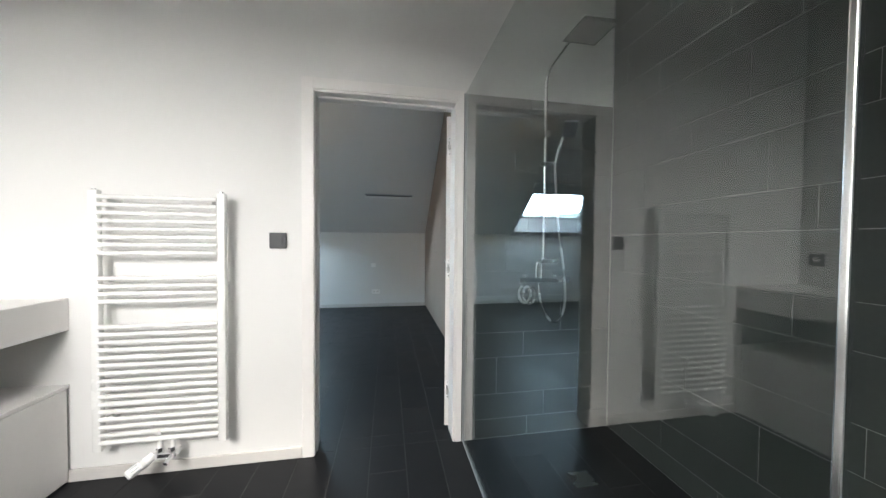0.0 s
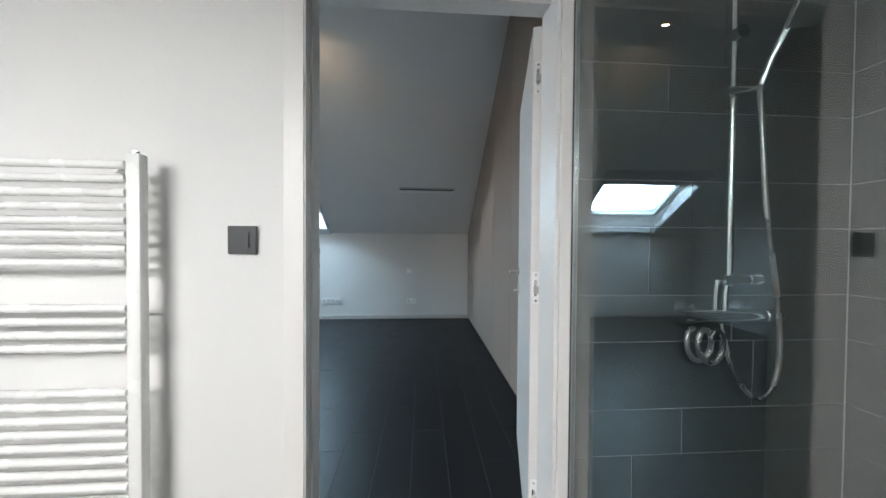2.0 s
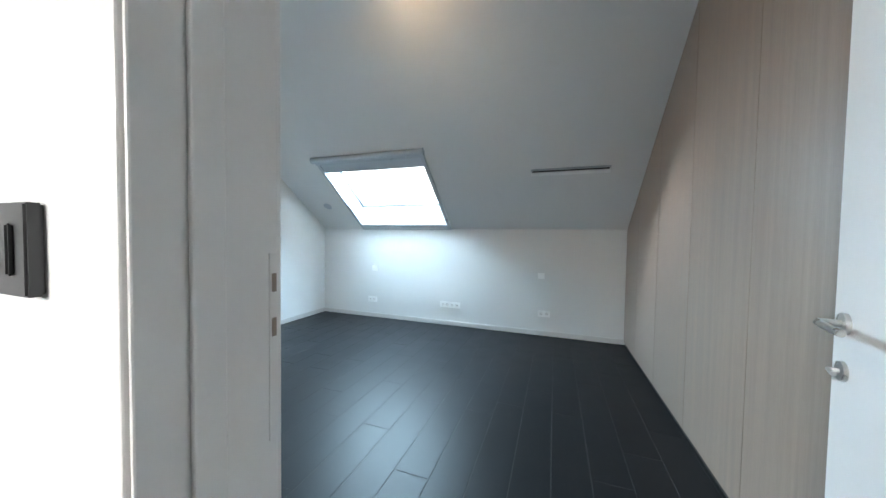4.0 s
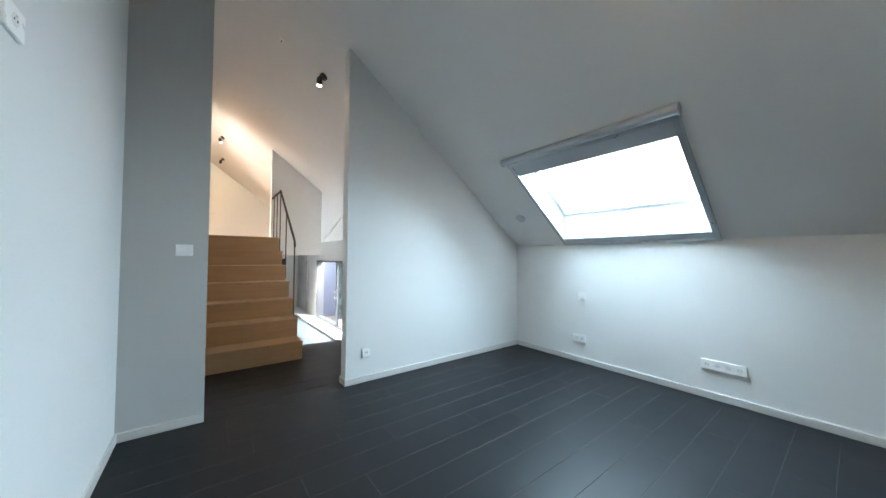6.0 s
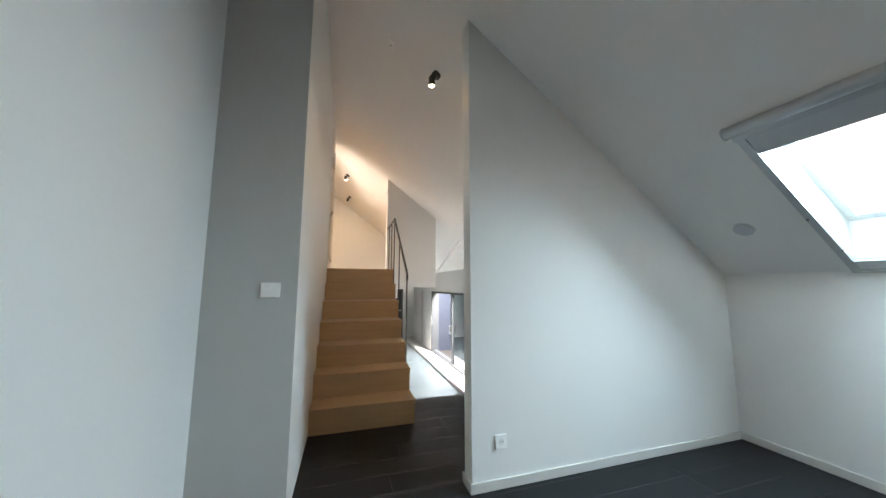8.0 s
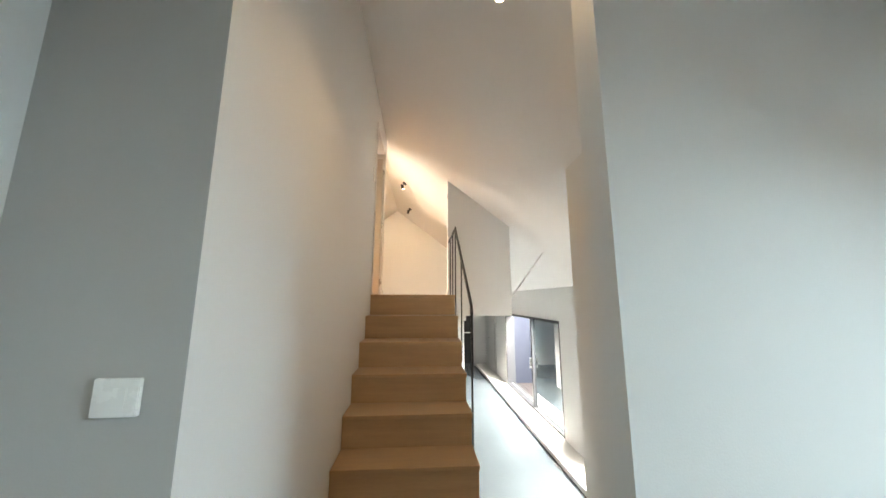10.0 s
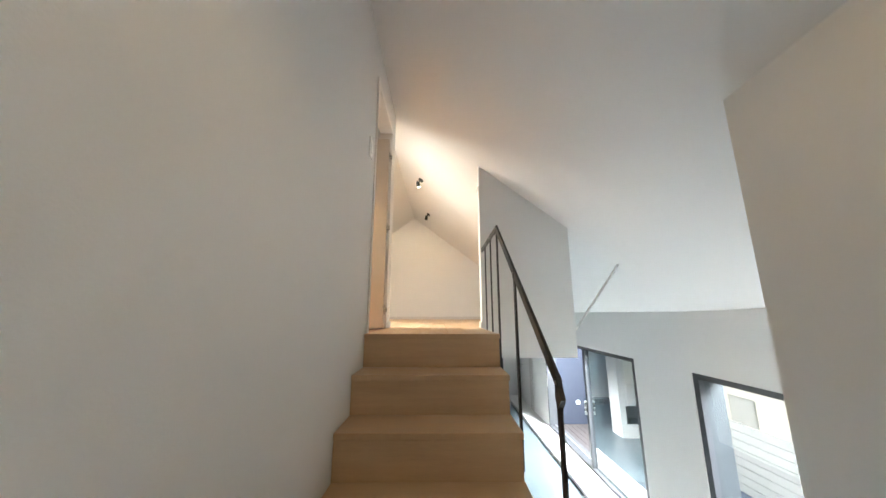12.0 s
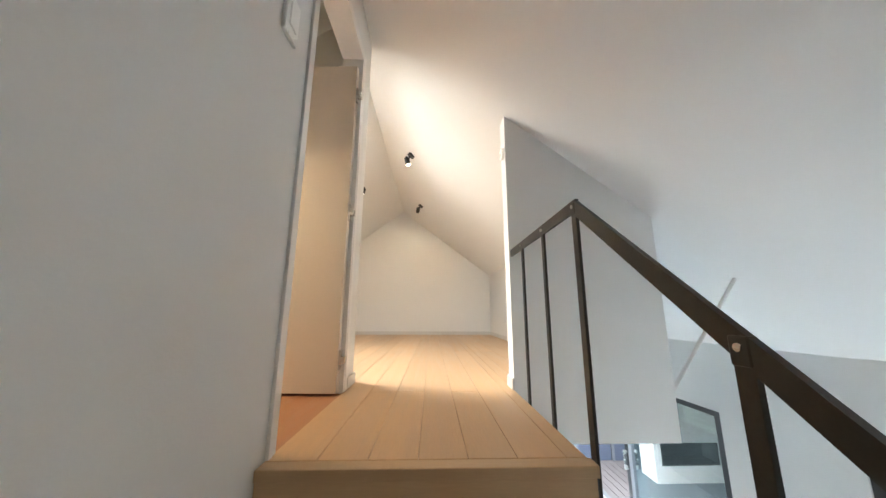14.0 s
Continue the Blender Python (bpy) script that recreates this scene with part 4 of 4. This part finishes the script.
for s in (-1, 1):
    part("knob", rod(B(), (SX + s * 0.115, SY - 0.005, BZ), (SX + s * 0.165, SY - 0.005, BZ), 0.0235, 24), M_CHROME, bar, "", True)
    part("wall_rose", rod(B(), (SX + s * 0.10, -0.013, BZ + 0.01), (SX + s * 0.10, -0.04, BZ + 0.01), 0.034, 24, 0.024), M_CHROME, sh, "", True)
part("diverter", rod(B(), (SX - 0.03, SY - 0.005, 1.12), (SX + 0.075, SY - 0.015, 1.125), 0.018, 20), M_CHROME, sh, "", True)
for sx in (-0.045, -0.012):
    part("stem", tube(B(), [(SX - 0.005 if sx > -0.03 else SX - 0.04, SY, 1.12), (SX + sx, SY, 1.075), (SX + sx, SY, BZ + 0.015)], 0.009, 12), M_CHROME, sh, "", True)
part("diverter_knob", rod(B(), (SX + 0.05, SY - 0.013, 1.123), (SX + 0.082, SY - 0.016, 1.126), 0.0215, 20), M_CHROME, sh, "", True)


def spline(pts, n=10):
    """A smooth line through the points."""
    P = [Vector(p) for p in pts]
    P = [2 * P[0] - P[1]] + P + [2 * P[-1] - P[-2]]
    out = []
    for i in range(1, len(P) - 2):
        for k in range(n):
            t = k / n
            out.append(0.5 * (2 * P[i] + (P[i + 1] - P[i - 1]) * t + (2 * P[i - 1] - 5 * P[i] + 4 * P[i + 1] - P[i + 2]) * t * t + (3 * P[i] - P[i - 1] - 3 * P[i + 1] + P[i + 2]) * t ** 3))
    return out + [P[-2]]


def ribbed(bm, pts, r, n=10):
    """A metal hose: a tube whose radius waves along it."""
    line = []
    pts = [Vector(p) for p in pts]
    for a, b in zip(pts, pts[1:]):
        k = max(2, int((b - a).length / 0.0035))
        line += [a.lerp(b, i / k) for i in range(k)]
    rings, up = [], Vector((0.1, 1, 0.2)).normalized()
    for i, p in enumerate(line):
        d = (line[min(i + 1, len(line) - 1)] - line[max(i - 1, 0)]).normalized()
        s = d.cross(up).normalized()
        rr = r * (1.0 if i % 2 else 0.86)
        u = s.cross(d)
        rings.append([bm.verts.new(p + rr * (math.cos(2 * math.pi * k / n) * s + math.sin(2 * math.pi * k / n) * u)) for k in range(n)])
    for a, b in zip(rings, rings[1:]):
        for k in range(n):
            bm.faces.new((a[k], a[(k + 1) % n], b[(k + 1) % n], b[k]))
    return bm


hose = spline([(SX + 0.043, SY - 0.042, 1.725), (SX + 0.046, SY - 0.05, 1.60), (SX + 0.066, SY - 0.05, 1.35), (SX + 0.108, SY - 0.05, 1.08), (SX + 0.122, SY - 0.05, 0.90), (SX + 0.102, SY - 0.05, 0.795), (SX + 0.052, SY - 0.05, 0.755), (SX + 0.000, SY - 0.045, 0.80), (SX - 0.030, SY - 0.03, 0.89), (SX - 0.035, SY - 0.01, BZ - 0.02)])
part("hose", ribbed(B(), hose, 0.0075), M_STEEL, sh, "ribbed steel hose", True)
coil = [(SX - 0.155 + 0.030 * math.cos(a) + 0.0032 * a, SY - 0.03 - 0.003 * a, 0.925 + 0.050 * math.sin(a)) for a in [math.pi / 2 + i * 2 * math.pi / 18 for i in range(40)]]
part("hose_coil", tube(B(), coil, 0.0075, 10), M_STEEL, sh, "short coiled steel hose", True)
at_home(sh)
drain = thing("shower_drain", (1.42, -0.42, 0), "small square steel floor drain in the shower", "drain")
part("grate", box(B(), 1.36, -0.47, 0.0005, 1.48, -0.37, 0.003, 0.001), M_STEEL, drain)
at_home(drain)

# ---- windows of the lower room ----
def tall_window(name, label, x0, x1, mullions, open_first=False):
    root = thing(name, ((x0 + x1) / 2, WIN_Y + 0.06, WZ0), label, "window")
    ya, yb, w = WIN_Y + 0.006, WIN_Y + 0.235, 0.065
    for b in ((x0 + 0.001, ya, WZ0 + 0.001, x0 + w, yb, WZ1 - 0.001), (x1 - w, ya, WZ0 + 0.001, x1 - 0.001, yb, WZ1 - 0.001), (x0 + w, ya, WZ1 - 0.05, x1 - w, yb, WZ1 - 0.001), (x0 + w, ya, WZ0 + 0.001, x1 - w, yb, WZ0 + 0.04)):
        part("frame", box(B(), *b, 0.003), M_ANTH, root)
    edges = [x0 + w] + mullions + [x1 - w]
    for i, (a, b) in enumerate(zip(edges, edges[1:])):
        if i:
            part("mullion", box(B(), a - 0.035, ya + 0.01, WZ0 + 0.04, a + 0.035, yb - 0.01, WZ1 - 0.05, 0.003), M_ANTH, root)
        if open_first and i == 0:
            part("track", box(B(), a, ya + 0.11, WZ0 + 0.041, b, ya + 0.13, WZ0 + 0.052, 0.002), M_ALU, root)
            continue
        g = part("pane", box(B(), a + (0.036 if i else 0.0), ya + 0.05, WZ0 + 0.041, b - (0.036 if i < len(edges) - 2 else 0.0), ya + 0.056, WZ1 - 0.051), M_COATED if open_first else M_PANE, root)
        g.visible_shadow = False
    return root


w1 = tall_window("sliding_window", "tall anthracite sliding window slid open to a roof terrace", W1A, W1B, [-9.45], True)
h = part("pull_handle", box(B(), -9.46, WIN_Y - 0.03, 0.02, -9.44, WIN_Y + 0.012, 0.24, 0.004), M_STEEL, w1, "slim steel pull handle")
part("lock_plate", box(B(), W1A + 0.02, WIN_Y - 0.004, 0.05, W1A + 0.05, WIN_Y + 0.006, 0.30, 0.002), M_ENAMEL, w1, "white lock plate")
at_home(w1)
w2 = tall_window("fixed_window", "tall fixed anthracite window beside the stairs", W2A, W2B, [])
at_home(w2)

# dark glazed door at the far end of the lower room
fd = thing("glazed_door", (-14.19, 2.65, Z_LOW), "dark framed glazed door at the far end", "door")
part("frame", box(B(), -14.198, 2.2, Z_LOW + 0.002, -14.14, 3.08, 1.15, 0.004), M_ANTH, fd)
part("glass", box(B(), -14.139, 2.28, Z_LOW + 0.1, -14.134, 3.00, 1.07), M_HOLE, fd)
part("bar", box(B(), -14.133, 2.28, 0.28, -14.115, 3.00, 0.32, 0.003), M_STEEL, fd, "pale cross bar")
at_home(fd)
wd = thing("white_door", (-13.2, WIN_Y, Z_LOW), "white flush door with a steel handle beside the windows", "door")
part("panel", box(B(), -13.6, WIN_Y - 0.018, Z_LOW + 0.002, -12.78, WIN_Y - 0.0125, 1.10, 0.002), M_TRIM, wd)
part("handle", tube(B(), [(-13.50, WIN_Y - 0.018, 0.20), (-13.50, WIN_Y - 0.065, 0.20), (-13.38, WIN_Y - 0.068, 0.20)], 0.010, 10), M_STEEL, wd, "steel lever handle", True)
part("jamb", box(B(), -12.775, WIN_Y - 0.03, Z_LOW + 0.002, -12.55, WIN_Y - 0.0125, 1.10, 0.002), M_SKIRT, wd, "pale grey jamb")
at_home(wd)

# ---- outside ----
bm = B()
box(bm, -600, -600, -6.2, 600, 600, -6.0)
tagged(mesh_ob("ground", bm, M_GRASS), "distant ground around the house", "", "", "structure")
bm = B()
box(bm, -13.2, WIN_Y + wt, -1.05, -4.0, 5.7, -0.93)
struct("terrace", bm, M_BLUEWALL, "roof terrace slab outside the windows")
bm = B()
box(bm, -12.05, WIN_Y + wt, -0.93, -11.9, 5.59, 1.6)
struct("terrace_wall", bm, M_BLUEWALL, "dark slate blue rendered terrace wall")
tdoor = thing("terrace_door", (-11.9, 4.9, -0.93), "dark blue grey flush door in the terrace wall", "door")
part("panel", box(B(), -11.899, 4.72, -0.90, -11.87, 5.55, 1.2, 0.004), M_BLUEWALL, tdoor)
part("jamb", box(B(), -11.899, 4.66, -0.90, -11.86, 4.715, 1.25, 0.003), M_ANTH, tdoor)
bm = B()
tube(bm, [(-11.87, 4.80, 0.12), (-11.83, 4.80, 0.12), (-11.825, 4.82, 0.12), (-11.825, 4.92, 0.12)], 0.009, 10)
part("handle", bm, M_BLACK, tdoor)
at_home(tdoor)
ol = thing("wall_lamp", (-11.9, 4.55, 1.0), "small black outdoor lamp on the slate blue wall", "wall lamp")
part("body", box(B(), -11.899, 4.50, 0.90, -11.80, 4.60, 1.08, 0.006), M_BLACK, ol)
at_home(ol)
plate_on(Y, (1, 0, 0), (-11.9, 4.42, -0.42), 0.085, 0.085, "wall_socket", "grey outdoor socket on the slate blue wall", "socket", M_WHITEPL, holes=1)
deck = thing("wooden_deck", (-10.6, 4.7, -0.93), "weathered wooden terrace boards with open joints", "decking")
y = WIN_Y + wt + 0.01
while y < 5.55:
    part("board", box(B(), -11.89, y, -0.928, -9.3, y + 0.118, -0.90, 0.003), M_DECK, deck)
    y += 0.125
at_home(deck)
fence = thing("board_parapet", (-6.5, 5.62, -0.93), "weathered horizontal board parapet round the terrace", "fence")
for i in range(8):
    z = -0.92 + i * 0.122
    part("board", box(B(), -11.88, 5.60, z, -3.2, 5.63, z + 0.114, 0.003), M_FENCE, fence)
for i in range(7):
    part("post", box(B(), -11.8 + i * 1.4, 5.635, -0.93, -11.73 + i * 1.4, 5.70, 0.04, 0.003), M_FENCE, fence)
at_home(fence)


def far_house(label, x0, x1, y0, y1, z1, cols, rows_n, w, h):
    root = thing("house", ((x0 + x1) / 2, (y0 + y1) / 2, -6.0), label, "house", "pale houses across the terrace")
    part("wall", box(B(), x0, y0, -6.0, x1, y1, z1), M_RENDER, root)
    part("roof", box(B(), x0 - 0.2, y0 - 0.2, z1, x1 + 0.2, y1, z1 + 0.25, 0.02), M_ALU, root)
    for r in range(rows_n):
        for c in range(cols):
            xc = x0 + (c + 0.5) * (x1 - x0) / cols
            zc = z1 - 1.5 - r * 2.9
            win = part("window", box(B(), xc - w / 2, y0 - 0.03, zc - h / 2, xc + w / 2, y0 - 0.001, zc + h / 2, 0.01), M_ALU, root)
            part("pane", box(B(), xc - w / 2 + 0.07, y0 - 0.036, zc - h / 2 + 0.07, xc + w / 2 - 0.07, y0 - 0.031, zc + h / 2 - 0.07), M_BLIND, win)
            part("sill", box(B(), xc - w / 2 - 0.05, y0 - 0.08, zc - h / 2 - 0.06, xc + w / 2 + 0.05, y0 - 0.001, zc - h / 2 - 0.005, 0.01), M_RENDER, win)
    at_home(root)


far_house("pale rendered house across the terrace", -22.0, -4.0, 14.0, 22.0, 1.9, 7, 2, 1.2, 1.3)
far_house("pale rendered low house beside it", -3.0, 12.0, 16.0, 24.0, 1.2, 5, 2, 1.3, 1.2)

bm = B()
box(bm, -160, 70, -12, 110, 70.5, 110)
struct("backdrop", bm, M_SKYBACK, "bright hazy sky beyond the houses")

# ---- tiles and boards ----
TILE_MESH = {}


def piece(name, parent, x0, y0, z0, x1, y1, z1, material, tip):
    """One tile or board with a fine chamfer on the face that tip names; alike pieces share their mesh."""
    d = (round(x1 - x0, 3), round(y1 - y0, 3), round(z1 - z0, 3))
    key = (d, material.name, tip)
    if key not in TILE_MESH:
        bm = B()
        vs = bmesh.ops.create_cube(bm, size=1.0, matrix=Matrix.Diagonal((*d, 1)))["verts"]
        t = Vector(tip)
        top = [f for f in bm.faces if f.normal.dot(t) > 0.9]
        es = [e for f in top for e in f.edges]
        bmesh.ops.bevel(bm, geom=es, offset=0.0012, segments=1, affect="EDGES")
        me = bpy.data.meshes.new(name)
        bm.to_mesh(me)
        bm.free()
        me.materials.append(material)
        TILE_MESH[key] = me
    ob = new(name, TILE_MESH[key])
    ob.location = ((x0 + x1) / 2, (y0 + y1) / 2, (z0 + z1) / 2)
    ob.parent = parent
    return ob


def plank_rows(parent, name, x0, x1, y0, y1, z, w, length, material, joint, thick, off, along_y=True, seed=3, skip=None):
    """Planks in staggered rows over a rectangle of floor."""
    rng = random.Random(seed)
    a0, a1, b0, b1 = (x0, x1, y0, y1) if along_y else (y0, y1, x0, x1)
    a = off - w * math.ceil((off - a0) / w)
    while a < a1:
        s, e = max(a, a0), min(a + w - joint, a1)
        if e - s > 0.01:
            b = b0 - rng.choice((0.0, 0.25, 0.5, 0.75, 0.4)) * length
            while b < b1:
                p, q = max(b, b0), min(b + length - joint, b1)
                if q - p > 0.01:
                    r = (s, p, e, q) if along_y else (p, s, q, e)
                    if not (skip and skip(*r)):
                        piece(name, parent, r[0], r[1], z - thick, r[2], r[3], z, material, (0, 0, 1))
                b += length
        a += w


fb, fl, ft = bpy.data.objects["floor_bedroom"], bpy.data.objects["floor_loft"], bpy.data.objects["floor_bathroom"]
JN = 0.0035
plank_rows(fb, "tile", WX1 + 0.0, PANEL_X + 0.012, T + 0.002, KNEE_Y, 0.0, 0.2, 1.2, M_TILE, JN, 0.0075, 0.12, seed=5)
plank_rows(fb, "tile", WX0 + 0.0, WX1 - JN, OPEN0, OPEN1, 0.0, 0.2, 1.2, M_TILE, JN, 0.0075, 0.12, seed=6)
plank_rows(fb, "tile", -5.05, WX0 - JN, STAIR_Y, CLOSET_Y, 0.0, 0.2, 1.2, M_TILE, JN, 0.0075, 0.12, seed=7)
plank_rows(ft, "tile", 0.0, 0.827, 0.018, T - 0.001, 0.0, 0.2, 1.2, M_TILE, JN, 0.0075, 0.12, seed=8)
plank_rows(ft, "tile", BATH_W, BATH_E, -2.6, 0.014, 0.0, 0.2, 1.2, M_TILE, JN, 0.0075, 0.12, seed=9)

# wall tiles of the shower, tall and low courses in turn
bm = B()
box(bm, 0.8665, -0.0105, 0.0, BATH_E + 0.002, -0.0005, 2.14)
wt_back = struct("wall_shower_back", bm, M_WGROUT, "dark tiled shower wall up to door height")
wt_side = bpy.data.objects["wall_bath_east"]
courses = [0.002, 0.122]
hh2 = (0.158, 0.232)
k = 0
while courses[-1] < 3.7:
    courses.append(courses[-1] + hh2[k % 2])
    k += 1
BACK_JOINTS = [1.30, 1.415, 1.092, 1.27, 1.526, 1.444, 1.142, 1.288, 1.555, 1.20, 1.40]
GJ = 0.0025
for i, (z0, z1) in enumerate(zip(courses, courses[1:])):
    if z0 > 2.13:
        break
    xs = [0.868, BACK_JOINTS[i % len(BACK_JOINTS)], BATH_E]
    z2 = min(z1, 2.14)
    for a, b in zip(xs, xs[1:]):
        piece("tile", wt_back, a + GJ / 2, -0.0125, z0 + GJ / 2, b - GJ / 2, -0.0060, z2 - GJ / 2, M_WTILE, (0, -1, 0))
for i, (z0, z1) in enumerate(zip(courses, courses[1:])):
    y = -0.014 - (0.12, 0.42, 0.27, 0.55, 0.2, 0.36)[i % 6]
    ys = [-0.014]
    while y > -2.9:
        ys.append(y)
        y -= 0.6
    for a, b in zip(ys, ys[1:]):
        piece("tile", wt_side, BATH_E, b + GJ / 2, z0 + GJ / 2, BATH_E + 0.0120, a - GJ / 2, z1 - GJ / 2, M_WTILE, (-1, 0, 0))

# oak boards of landing and loft
OB = 0.0018
plank_rows(fl, "board", LOFT_W + 0.001, TOP_X - 0.047, STAIR_Y + 0.002, STAIR_R - 0.004, Z_LAND, 0.145, 3.6, M_OAK, OB, 0.024, 0.583, False, 21)
plank_rows(fl, "board", LOFT_W + 0.001, BOX_X - 0.112, STAIR_R - 0.002, BOX_Y - 0.201, Z_LAND, 0.145, 3.6, M_OAK, OB, 0.024, 0.583, False, 22)
plank_rows(fl, "board", LOFT_W + 0.001, -7.134, -1.478, STAIR_Y, Z_LAND, 0.145, 2.1, M_OAK, OB, 0.024, 0.583, False, 23)
